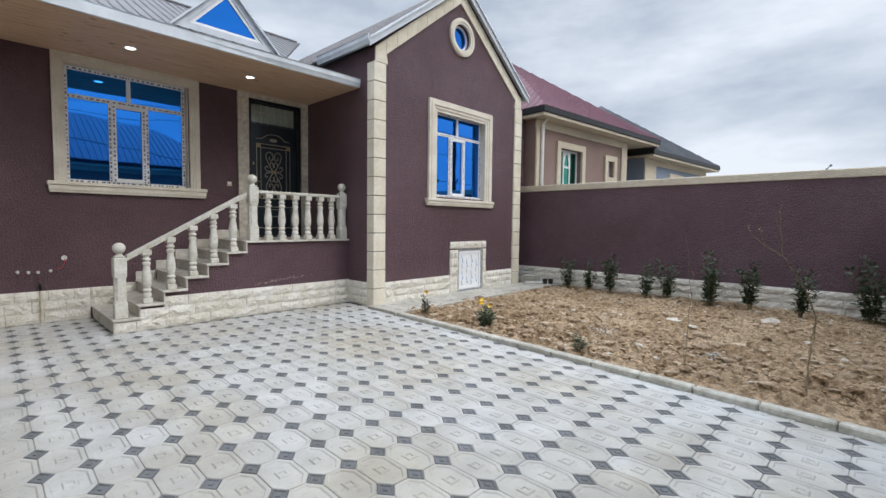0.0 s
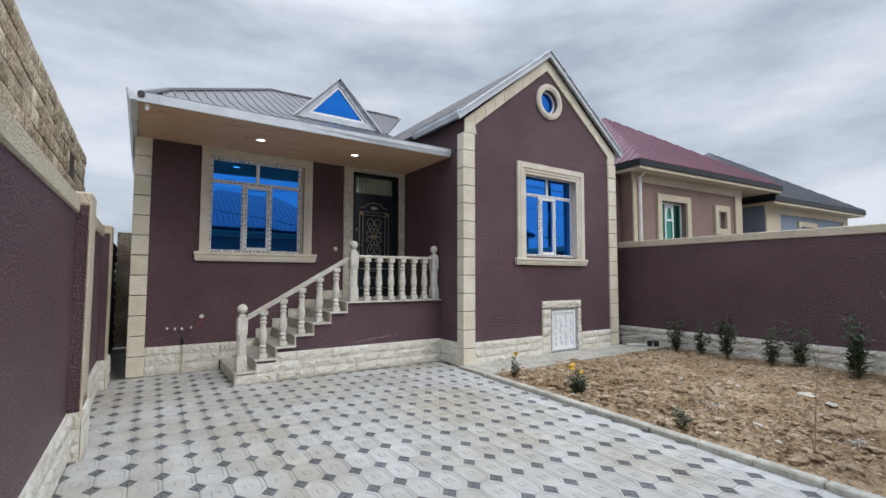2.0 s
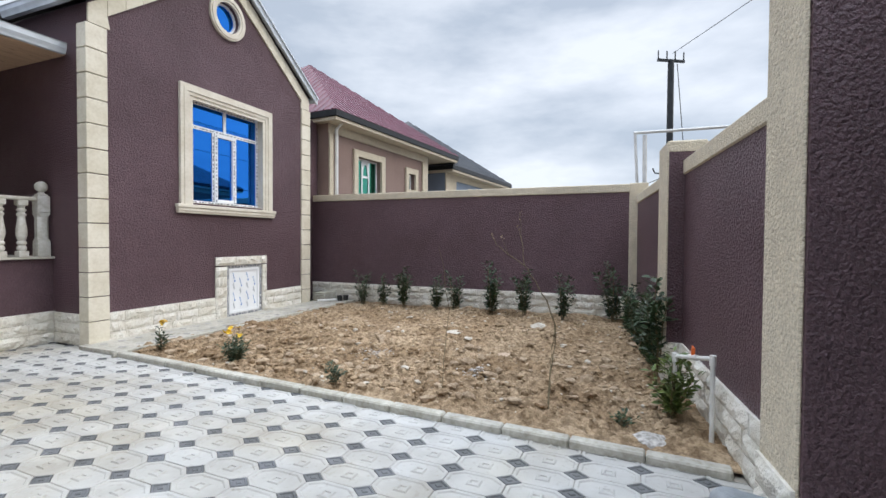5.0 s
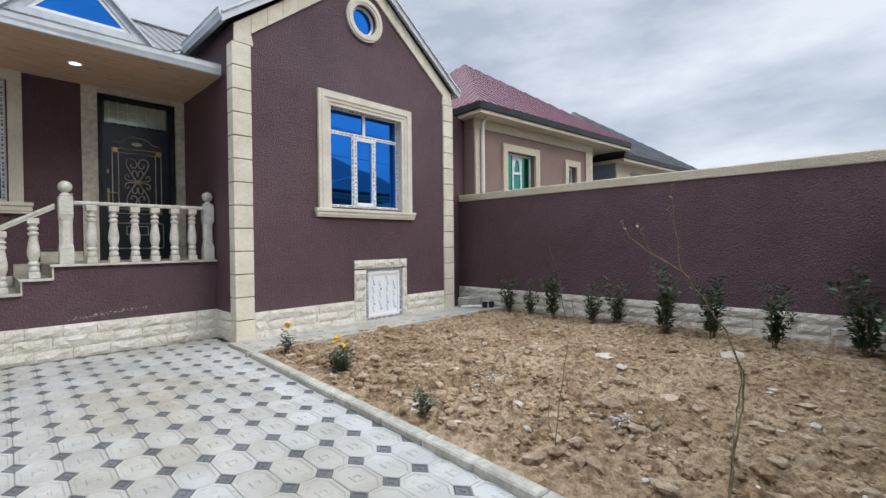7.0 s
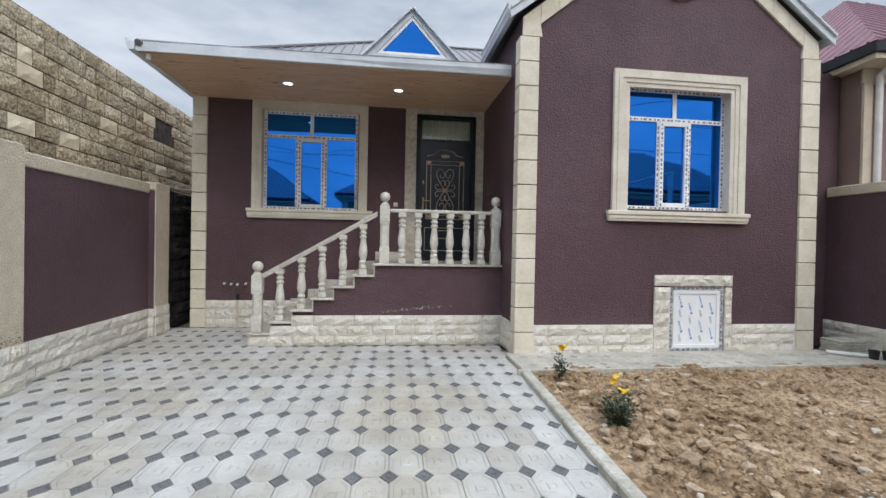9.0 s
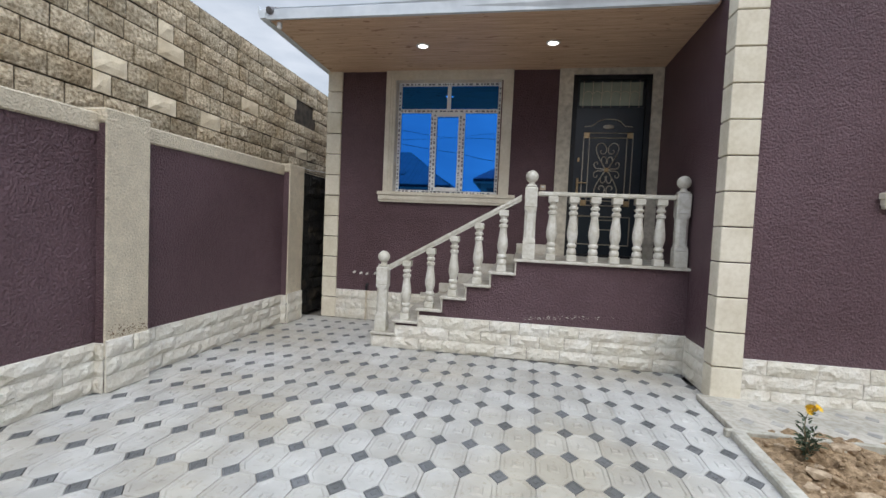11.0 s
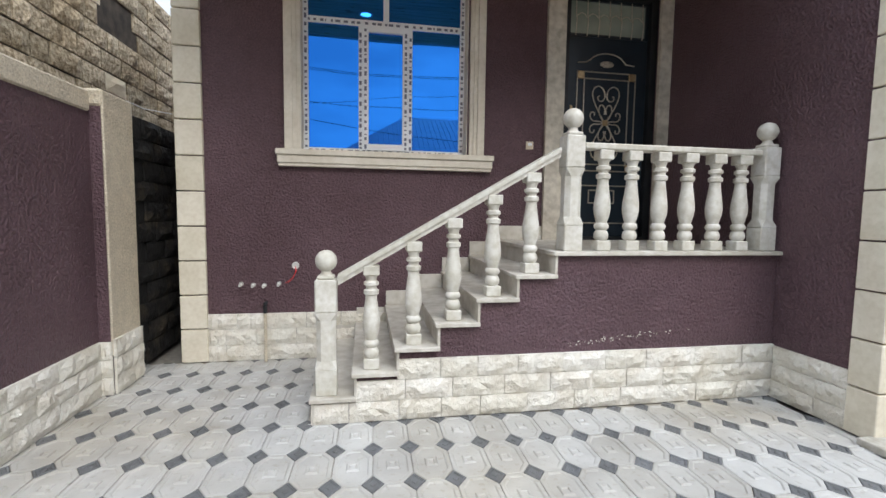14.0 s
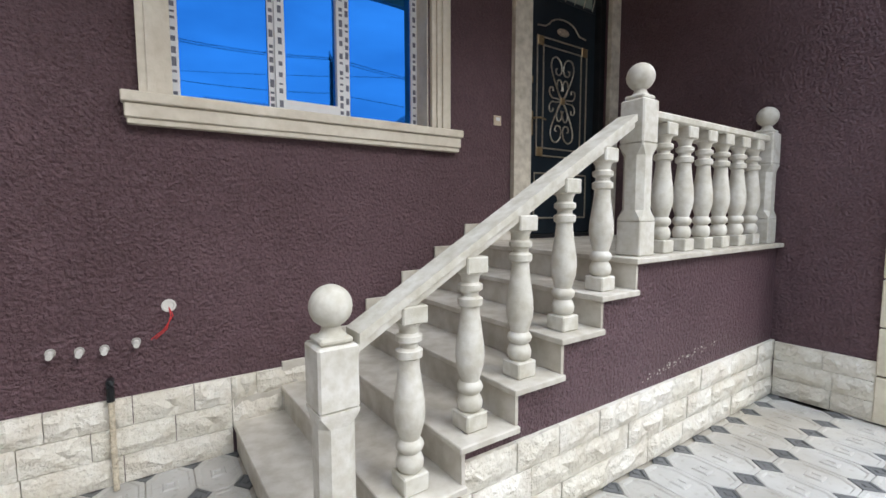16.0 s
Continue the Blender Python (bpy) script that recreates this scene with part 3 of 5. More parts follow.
# gable plinth, split by the hatch
course(WALL_GABLE, (4.84, GY), 0, 1.73, 0.0, 0.42, seed=1)
course(WALL_GABLE, (7.76, GY), 0, 1.02, 0.0, 0.42, seed=2)
course(WALL_GABLE, (6.57, GY - 0.001), 0, 0.235, 0.04, 0.94, stone=0.4, rows=5, depth=0.06, seed=3)
course(WALL_GABLE, (7.643, GY - 0.001), 0, 0.107, 0.04, 0.94, stone=0.4, rows=5, depth=0.06, seed=4)
course(WALL_GABLE, (6.57, GY - 0.001), 0, 1.18, 0.958, 1.11, stone=0.5, rows=1, depth=0.06, seed=5)
course(WALL_GABLE, (GX0 + 0.001, SY - 0.01), -90, SY - GY - 0.165, 0.0, 0.42, seed=6)
course(WALL_MAIN, (-0.10, MY), 0, 1.09, 0.0, 0.46, seed=7)
course(WALL_MAIN, (0.99, MY), 0, 0.60, 0.17, 0.46, rows=2, seed=8)


# ---- windows ----
def moulded(name, u0, u1, v0, v1, w, steps, mat, to3, parent=None):
    """A stepped surround of width w: bands that stand out by the given depths, outside first."""
    bm = bmesh.new()
    n = len(steps)
    for i, dpt in enumerate(steps):
        a, b = w * i / n, w * (i + 1) / n
        for r_ in (rect(u0 + a, u0 + b, v0, v1 - a), rect(u1 - b, u1 - a, v0, v1 - a), rect(u0 + b, u1 - b, v1 - b, v1 - a)):
            sub = bmesh.new()
            (ua, va), (ub, vb) = r_[0], r_[2]
            pts = [to3(u, v, 0) for u, v in r_]
            top = [to3(u, v, -dpt) for u, v in r_]
            prism(bm, pts, top)
            sub.free()
    return part(name, bm, mat, parent)


def film_print(parent, u0, u1, v0, v1, y, vertical, seed):
    """The maker's dark print on a frame's protective film, as plain bars."""
    r = random.Random(seed)
    bm = bmesh.new()
    p = v0 if vertical else u0
    end = v1 if vertical else u1
    while p < end - 0.05:
        L = r.uniform(0.010, 0.05)
        c = (u0 + u1) / 2 if vertical else (v0 + v1) / 2
        w = 0.0115
        if vertical:
            box(bm, c - w, c + w, y - 0.0015, y, p, p + L)
        else:
            box(bm, p, p + L, y - 0.0015, y, c - w, c + w)
        p += L + r.uniform(0.012, 0.05)
    part("film_print", bm, M_INK, parent, "dark print on the protective film", kind="stuff")


def house_window(name, u0, u1, v0, v1, yw, label, tagcat, film=True):
    """A white plastic window: two lights above a transom, and a sash between two fixed lights."""
    y = yw + 0.14
    e = empty(name, 0, 0, 0, label=label)
    tagged(e, kind="structure")
    W, H = u1 - u0, v1 - v0
    f = 0.05
    vt = v0 + H * 0.748
    ma, mb = u0 + W * 0.345, u0 + W * 0.650
    cen = (u0 + u1) / 2
    part("frame", slab_with_holes(rect(u0, u1, v0, v1), [rect(u0 + f, ma - 0.022, v0 + f, vt - 0.03), rect(ma + 0.022, mb - 0.022, v0 + f, vt - 0.03),
         rect(mb + 0.022, u1 - f, v0 + f, vt - 0.03), rect(u0 + f, cen - 0.028, vt + 0.03, v1 - f), rect(cen + 0.028, u1 - f, vt + 0.03, v1 - f)], 0.07, xz(y)), M_PVC, e)
    sash = part("sash", slab_with_holes(rect(ma + 0.015, mb - 0.015, v0 + f - 0.01, vt - 0.022), [rect(ma + 0.075, mb - 0.075, v0 + f + 0.05, vt - 0.085)], 0.045, xz(y - 0.02)), M_PVC, e)
    for a, b, c, d in ((u0 + f, ma - 0.022, v0 + f, vt - 0.03), (ma + 0.075, mb - 0.075, v0 + f + 0.05, vt - 0.085), (mb + 0.022, u1 - f, v0 + f, vt - 0.03),
                       (u0 + f, cen - 0.028, vt + 0.03, v1 - f), (cen + 0.028, u1 - f, vt + 0.03, v1 - f)):
        part("pane", boxbm(a - 0.004, b + 0.004, y + 0.018, y + 0.03, c - 0.004, d + 0.004), M_BLUE, e, "blue mirrored glass pane")
    film_print(e, u0 + f, u1 - f, vt - 0.022, vt + 0.016, y, False, 3)
    film_print(e, ma - 0.02, ma + 0.012, v0 + f, vt - 0.03, y, True, 4)
    film_print(e, mb - 0.012, mb + 0.02, v0 + f, vt - 0.03, y, True, 5)
    film_print(e, ma + 0.02, ma + 0.07, v0 + f, vt - 0.03, y - 0.02, True, 6)
    film_print(e, mb - 0.07, mb - 0.02, v0 + f, vt - 0.03, y - 0.02, True, 7)
    film_print(e, u0 + 0.006, u0 + f - 0.006, v0 + f, v1 - f, y, True, 8)
    film_print(e, u1 - f + 0.006, u1 - 0.006, v0 + f, v1 - f, y, True, 9)
    film_print(e, u0 + f, u1 - f, v0 + 0.01, v0 + 0.04, y, False, 10)
    film_print(e, u0 + f, u1 - f, v1 - 0.04, v1 - 0.01, y, False, 11)
    return e


def window_set(name, u0, u1, v0, v1, ou0, ou1, ov1, su0, su1, sz0, sz1, yw, label):
    e = house_window(name, u0, u1, v0, v1, yw, label, "window")
    moulded("surround", ou0, ou1, sz1 + 0.0, ov1, (u0 - ou0), (0.05, 0.062, 0.045, 0.03), M_TRIM, xz(yw), e)
    bm = bmesh.new()
    box(bm, su0, su1, yw - 0.085, yw, sz1 - 0.055, sz1, bevel=0.006)
    box(bm, su0 + 0.012, su1 - 0.012, yw - 0.068, yw, sz0 + 0.03, sz1 - 0.056, bevel=0.006)
    box(bm, su0 + 0.022, su1 - 0.022, yw - 0.055, yw, sz0, sz0 + 0.031, bevel=0.004)
    part("sill", bm, M_TRIM, e)
    part("reveal", slab_with_holes(rect(u0 - 0.006, u1 + 0.006, v0 - 0.006, v1 + 0.006), [rect(u0 + 0.001, u1 - 0.001, v0 + 0.001, v1 - 0.001)], 0.145, xz(yw - 0.006)), M_TRIM, e)
    return e


window_set("window_gable", 6.14, 7.70, 2.02, 3.72, 5.91, 7.89, 3.90, 5.84, 7.96, 1.84, 1.98, GY, "white plastic window with blue mirror glass and a stepped stone surround")
window_set("window_porch", 0.77, 2.375, 2.03, 3.735, 0.62, 2.55, 3.875, 0.54, 2.65, 1.87, 2.03, MY, "white film-wrapped plastic window with blue mirror glass and a stone surround")

# round window
oc = empty("window_round", 0, 0, 0, label="small round window with a moulded cream stone ring and blue glass")
tagged(oc, kind="structure")
bm = slab_with_holes(ring(6.85, 5.29, 0.375, 40), [ring(6.85, 5.29, 0.255, 40)], -0.045, xz(GY))
slab_with_holes(ring(6.85, 5.29, 0.345, 40), [ring(6.85, 5.29, 0.295, 40)], -0.065, xz(0), None).free()
part("stone_ring", bm, M_TRIM, oc)
part("ring_moulding", slab_with_holes(ring(6.85, 5.29, 0.345, 40), [ring(6.85, 5.29, 0.295, 40)], -0.06, xz(GY)), M_TRIM, oc)
part("frame", slab_with_holes(ring(6.85, 5.29, 0.256, 40), [ring(6.85, 5.29, 0.215, 40)], 0.05, xz(GY + 0.06)), M_PVC, oc)
part("pane", slab_with_holes(ring(6.85, 5.29, 0.218, 40), [], 0.01, xz(GY + 0.09)), M_BLUE, oc)

# basement hatch
hatch = empty("hatch", 0, 0, 0, label="white plastic basement hatch still in its protective film", category="hatch")
part("outer_frame", slab_with_holes(rect(6.81, 7.64, 0.03, 0.955), [rect(6.87, 7.58, 0.09, 0.895)], 0.05, xz(GY + 0.0)), M_FILM, hatch, "scuffed striped film over the frame")
film_print(hatch, 6.825, 6.85, 0.07, 0.92, GY, True, 31)
film_print(hatch, 7.597, 7.622, 0.07, 0.92, GY, True, 32)
film_print(hatch, 6.86, 7.59, 0.91, 0.94, GY, False, 33)
film_print(hatch, 6.86, 7.59, 0.045, 0.075, GY, False, 34)
part("door", slab_with_holes(rect(6.872, 7.578, 0.092, 0.893), [rect(6.915, 7.535, 0.135, 0.85)], 0.035, xz(GY - 0.004)), M_PVC, hatch)
part("panel", boxbm(6.91, 7.54, GY + 0.012, GY + 0.03, 0.13, 0.855), M_PVC, hatch)
M_BLUEINK = surface("blue_print_ink", (0.10, 0.24, 0.52), (0.16, 0.32, 0.6), 40, None, 0.5)
M_GREYINK = surface("grey_print_ink", (0.45, 0.47, 0.50), (0.55, 0.57, 0.60), 40, None, 0.5)
r_ = random.Random(12)
blue_bm, grey_bm = bmesh.new(), bmesh.new()
for k, cx in enumerate((6.99, 7.14, 7.30, 7.46)):
    for j in range(4):
        z = 0.17 + j * 0.175 + (0.08 if k % 2 else 0.0)
        if z > 0.72:
            continue
        tilt = Matrix.Translation((cx, 0, z)) @ Matrix.Rotation(radians(-16), 4, "Y") @ Matrix.Translation((-cx, 0, -z))
        if (j + k) % 2:
            for i in range(6):
                box(blue_bm, cx, cx + 0.020, GY + 0.0085, GY + 0.0115, z + i * 0.021, z + i * 0.021 + r_.uniform(0.009, 0.015), m=tilt)
            box(blue_bm, cx - 0.006, cx + 0.026, GY + 0.0085, GY + 0.0115, z - 0.045, z - 0.015, bevel=0.001, m=tilt)
        else:
            for i in range(3):
                box(grey_bm, cx - 0.004 + i * 0.011, cx + i * 0.011, GY + 0.0085, GY + 0.0115, z, z + r_.uniform(0.08, 0.12), m=tilt)
part("film_print", blue_bm, M_BLUEINK, hatch, "blue slanting print on the film", kind="stuff")
part("film_print", grey_bm, M_GREYINK, hatch, "thin grey slanting print on the film", kind="stuff")

# ---- front door ----
door = empty("door_front", 0, 0, 0, label="dark blue-black steel front door with scrolled ironwork and a glazed transom")
tagged(door, kind="structure")
DX0, DX1, DYF = 3.47, 4.40, MY + 0.10
M_DOOR = surface("blueblack_door_paint", (0.010, 0.017, 0.024), (0.016, 0.027, 0.036), 2, None, 0.28, ((4, 0.002, 2),))
M_IRON = surface("silvered_wrought_iron", (0.38, 0.34, 0.27), (0.62, 0.57, 0.47), 60, None, 0.4, metal=0.7)
part("surround", slab_with_holes([(3.205, PORCH), (3.40, PORCH), (3.40, 3.785), (4.475, 3.785), (4.475, PORCH), (4.612, PORCH), (4.612, 3.866), (3.205, 3.866)], [], -0.045, xz(MY)), M_DOORTRIM, door, "rough unpainted plaster surround")
part("frame", slab_with_holes(rect(3.40, 4.49, PORCH, 3.79), [rect(3.475, 4.415, PORCH + 0.03, 3.74)], 0.12, xz(MY + 0.04)), M_DARK, door)
leaf = part("leaf", boxbm(3.478, 4.412, DYF, DYF + 0.06, PORCH + 0.034, 3.345, bevel=0.004), M_DOOR, door)
part("transom_pane", boxbm(3.51, 4.38, DYF + 0.02, DYF + 0.03, 3.37, 3.715), M_FROST, door, "pale green frosted transom glass")
part("transom_frame", slab_with_holes(rect(3.478, 4.412, 3.347, 3.738), [rect(3.51, 4.38, 3.375, 3.712)], 0.05, xz(DYF)), M_DOOR, door)
bm = bmesh.new()
for i in range(7):
    x = 3.56 + i * 0.128
    tube(bm, [(x, DYF - 0.02, 3.345), (x - 0.012, DYF - 0.055, 3.42), (x - 0.005, DYF - 0.05, 3.5), (x, DYF - 0.02, 3.56), (x, DYF - 0.015, 3.72)], 0.005, n=6)
for i in range(6):
    x = 3.56 + i * 0.128
    tube(bm, [(x + 0.128 * k / 8, DYF - 0.02, 3.53 + 0.045 * math.sin(math.pi * k / 8)) for k in range(9)], 0.004, n=5)
part("transom_grille", bm, M_IRON, door, "thin bent iron bars over the transom")


def rod_loop(bm, pts, y, r=0.008, n=5):
    tube(bm, [(p[0], y, p[1]) for p in pts], r, n=n)


def spiral(cx, cz, r, a0, turns, sx=1, n=18):
    return [(cx + sx * r * (1 - 0.72 * k / n) * math.cos(a0 + turns * 2 * math.pi * k / n), cz + r * (1 - 0.72 * k / n) * math.sin(a0 + turns * 2 * math.pi * k / n)) for k in range(n + 1)]


DC, yf = 3.94, DYF - 0.008
bm = bmesh.new()
for (a, b, c, d) in ((3.60, 4.28, 1.93, 2.98), (3.68, 4.20, 2.00, 2.91), (3.58, 4.30, 1.36, 1.77), (3.78, 4.08, 1.58, 1.72)):
    rod_loop(bm, [(a, c), (b, c)], yf), rod_loop(bm, [(a, d), (b, d)], yf), rod_loop(bm, [(a, c), (a, d)], yf), rod_loop(bm, [(b, c), (b, d)], yf)
rod_loop(bm, [(3.60, 3.07), (3.70, 3.08)] + [(DC - 0.2 * math.cos(math.pi * k / 10), 3.08 + 0.10 * math.sin(math.pi * k / 10)) for k in range(1, 10)] + [(4.16, 3.08), (4.26, 3.07)], yf)
def curve(pts, n=7):
    """A smooth line through the points."""
    q = [pts[0]] + list(pts) + [pts[-1]]
    out = []
    for a, b, c, d in zip(q, q[1:], q[2:], q[3:]):
        for k in range(n):
            t = k / n
            out.append(tuple(0.5 * (2 * b[i] + (c[i] - a[i]) * t + (2 * a[i] - 5 * b[i] + 4 * c[i] - d[i]) * t * t + (3 * b[i] - a[i] - 3 * c[i] + d[i]) * t ** 3) for i in (0, 1)))
    return out + [pts[-1]]


big = [(0, 0), (0.05, 0.07), (0.12, 0.19), (0.155, 0.29), (0.14, 0.36), (0.085, 0.385), (0.03, 0.35), (0.012, 0.28), (0.035, 0.235), (0.08, 0.235), (0.095, 0.27), (0.075, 0.285)]
small = [(0, 0.0), (0.045, 0.05), (0.075, 0.12), (0.065, 0.18), (0.03, 0.185), (0.005, 0.14), (0.012, 0.09)]
curl = [(0, 0), (0.07, 0.015), (0.14, 0.02), (0.175, 0.06), (0.165, 0.105), (0.13, 0.105), (0.125, 0.075)]
for s in (-1, 1):
    for v in (-1, 1):
        for shape in (big, small, curl):
            rod_loop(bm, curve([(DC + s * px, 2.45 + v * pz) for px, pz in shape]), yf)
part("scrollwork", bm, M_IRON, leaf, "silvered scrolled wrought-iron ornament")
for cx, cz in ((3.64, 2.945), (4.24, 2.945), (3.64, 1.965), (4.24, 1.965), (DC, 2.45)):
    w = 0.042 if cx != DC else 0.032
    part("rosette", boxbm(cx - w, cx + w, DYF - 0.02, DYF - 0.001, cz - w, cz + w, bevel=0.008), M_BRASS, leaf, "square brass rosette")
part("cartouche", lathe(bmesh.new(), [(0.0001, 0), (0.06, 0), (0.055, 0.012), (0.03, 0.018), (0.0001, 0.02)], 9), M_IRON, leaf, at=Matrix.Translation((DC, DYF, 3.07)) @ Matrix.Rotation(radians(90), 4, "X") @ Matrix.Diagonal((1.4, 0.6, 1, 1)))
bm = boxbm(3.525, 3.560, DYF - 0.012, DYF, 2.10, 2.32, bevel=0.006)
tube(bm, [(3.543, DYF - 0.01, 2.25), (3.543, DYF - 0.055, 2.25), (3.60, DYF - 0.06, 2.255), (3.67, DYF - 0.055, 2.245)], 0.009)
part("handle", bm, M_BRASS, leaf, "brass lever handle")
part("keyhole", boxbm(3.527, 3.555, DYF - 0.01, DYF, 2.56, 2.62, bevel=0.004), M_BRASS, leaf, "small brass lock plate")

# ---- stairs ----
stairs = empty("stairs", 0, 0, 0, label="stone-clad entrance steps with plum stucco side", category="stairs")
NOSE = [0.99, 1.27, 1.56, 1.845, 2.13, 2.415, 2.70]
TOP = [0.185, 0.35, 0.515, 0.68, 0.85, 1.015, 1.18]
core = []
for x, z in zip(NOSE, TOP):
    core += [(x + 0.035, core[-1][1] if core else 0.0), (x + 0.035, z - 0.032)]
core += [(GX0 - 0.003, TOP[-1] - 0.032), (GX0 - 0.003, 0.0)]
bm = prism(bmesh.new(), [(x, SY + 0.02, z) for x, z in core], [(x, MY - 0.003, z) for x, z in core])
part("side_wall", bm, M_BROWN, stairs, "plum-brown stucco side of the steps")
for i, (x, z) in enumerate(zip(NOSE, TOP)):
    x1 = NOSE[i + 1] + 0.034 if i < 6 else GX0 - 0.003
    part("tread", boxbm(x, x1, SY - 0.03, MY - 0.004, z - 0.03, z, bevel=0.004), M_STEP, stairs)
    zb = (TOP[i - 1] if i else 0.0)
    part("riser", boxbm(x + 0.018, x + 0.035, SY - 0.01, MY - 0.004, zb + 0.001, z - 0.031), M_STEP, stairs)
    if i < 6:
        part("skirting", boxbm(x + 0.012, NOSE[i + 1] + 0.011, MY - 0.022, MY - 0.004, z + 0.001, z + 0.145, bevel=0.003), M_STEP, stairs, "pale stone skirting slab against the wall")
part("skirting", boxbm(NOSE[6] + 0.012, 3.20, MY - 0.022, MY - 0.004, TOP[6] + 0.001, TOP[6] + 0.145, bevel=0.003), M_STEP, stairs, "pale stone skirting slab against the wall")
course(stairs, (1.0, SY + 0.02), 0, GX0 - 1.0, 0.0, 0.43, stone=0.36, rows=3, depth=0.05, seed=11, clip=lambda z: 0.0 if z < 0.15 else (0.29 if z < 0.3 else 0.58))

# ---- balustrade ----
def baluster_meshes():
    prof = [(0.04, 0.0755), (0.052, 0.09), (0.055, 0.115), (0.047, 0.14), (0.038, 0.15), (0.052, 0.165), (0.056, 0.18), (0.05, 0.195), (0.04, 0.205), (0.044, 0.22),
            (0.058, 0.27), (0.062, 0.31), (0.059, 0.36), (0.049, 0.43), (0.041, 0.49), (0.040, 0.52), (0.052, 0.528), (0.053, 0.555), (0.036, 0.565), (0.036, 0.58), (0.052, 0.592), (0.052, 0.612), (0.036, 0.622), (0.040, 0.645), (0.05, 0.6595)]
    return (("base", mesh_from(boxbm(-0.055, 0.055, -0.055, 0.055, 0.0, 0.075, bevel=0.006), "base", M_BALU)),
            ("shaft", mesh_from(lathe(bmesh.new(), prof, 20), "shaft", M_BALU, True)),
            ("cap", mesh_from(boxbm(-0.055, 0.055, -0.055, 0.055, 0.66, 0.73, bevel=0.006), "cap", M_BALU)))


def baluster(x, y, z, stretch, label, group):
    e = empty("baluster", label=label, category="baluster", group=group)
    e.matrix_basis = pose(x, y, z) @ Matrix.Diagonal((1, 1, stretch, 1))
    for nm, me in BALUSTER:
        shared(nm, me, e, Matrix.Identity(4))


def newel(name, x, y, z, h, label):
    e = empty(name, x, y, z, label=label, category="newel post", group="newel posts of the balustrade")
    a = 0.072
    part("base", boxbm(-a, a, -a, a, 0, h * 0.22, bevel=0.006), M_BALU, e)
    bm = bmesh.new()
    rings = []
    for z, w, c in ((h * 0.22 + 0.001, a, 0.005), (h * 0.235, a, 0.006), (h * 0.29, a - 0.007, 0.032), (h * 0.63, a - 0.007, 0.032), (h * 0.685, a, 0.006), (h * 0.70, a, 0.005)):
        rings.append([bm.verts.new((x, y_, z)) for x, y_ in ((-w + c, -w), (w - c, -w), (w, -w + c), (w, w - c), (w - c, w), (-w + c, w), (-w, w - c), (-w, -w + c))])
    for lo_, hi_ in zip(rings, rings[1:]):
        for k in range(8):
            bm.faces.new((lo_[k], lo_[(k + 1) % 8], hi_[(k + 1) % 8], hi_[k]))
    bm.faces.new(rings[0][::-1])
    bm.faces.new(rings[-1])
    part("shaft", bm, M_BALU, e, "shaft with stopped chamfers")
    part("head", boxbm(-a, a, -a, a, h * 0.70 + 0.001, h * 0.97, bevel=0.008), M_BALU, e)
    part("cap", boxbm(-a + 0.014, a - 0.014, -a + 0.014, a - 0.014, h * 0.97 + 0.001, h, bevel=0.008), M_BALU, e)
    bm = bmesh.new()
    r = 0.074
    prof = [(0.05, 0), (0.036, 0.015), (0.033, 0.028)] + [(max(0.0005, r * math.sin(t)), 0.028 + r * 0.97 - r * math.cos(t)) for t in [0.45 + k * (math.pi - 0.45) / 12 for k in range(13)]]
    part("ball_finial", lathe(bm, prof, 24), M_BALU, e, smooth=True, at=Matrix.Translation((0, 0, h)))
    return e


BY = 7.03
newel("newel_post", 1.10, BY, 0.186, 0.825, "carved white stone newel post with ball finial on bottom step")
newel("newel_post", 2.865, BY, 1.181, 0.868, "carved white stone newel post with ball finial at stair head")
newel("newel_post", 4.525, BY, 1.181, 0.845, "carved white stone newel post with ball finial against house wall")
BALUSTER = baluster_meshes()
for x in (3.12, 3.355, 3.595, 3.83, 4.075, 4.305):
    baluster(x, BY, PORCH + 0.001, 1.024, "turned white stone baluster on the porch edge", "balusters of the porch")
for x, z in zip((1.405, 1.70, 1.985, 2.275, 2.56), TOP[1:6]):
    baluster(x, BY, z + 0.001, 1.0, "turned white stone baluster standing on a step", "balusters of the steps")
bm = boxbm(2.94, 4.45, BY - 0.055, BY + 0.055, 1.928, 1.976, bevel=0.01)
rail = part("handrail", bm, M_BALU, None, "flat white stone handrail of the porch")
tagged(rail, category="handrail")
sl = (1.945 - 1.02) / (2.77 - 1.178)
zr = lambda x: 1.01 + sl * (x - 1.178)
rail = empty("handrail", label="sloping white stone handrail of the steps", category="handrail")
for nm, w, t0, t1 in (("rail_top", 0.06, 0.0, 0.035), ("rail_base", 0.045, -0.035, -0.0005)):
    ends = [[(x, BY + sy * w, zr(x) - 0.03 + t) for sy, t in ((-1, t0), (1, t0), (1, t1), (-1, t1))] for x in (1.178, 2.757)]
    part(nm, prism(bmesh.new(), *ends), M_BALU, rail)

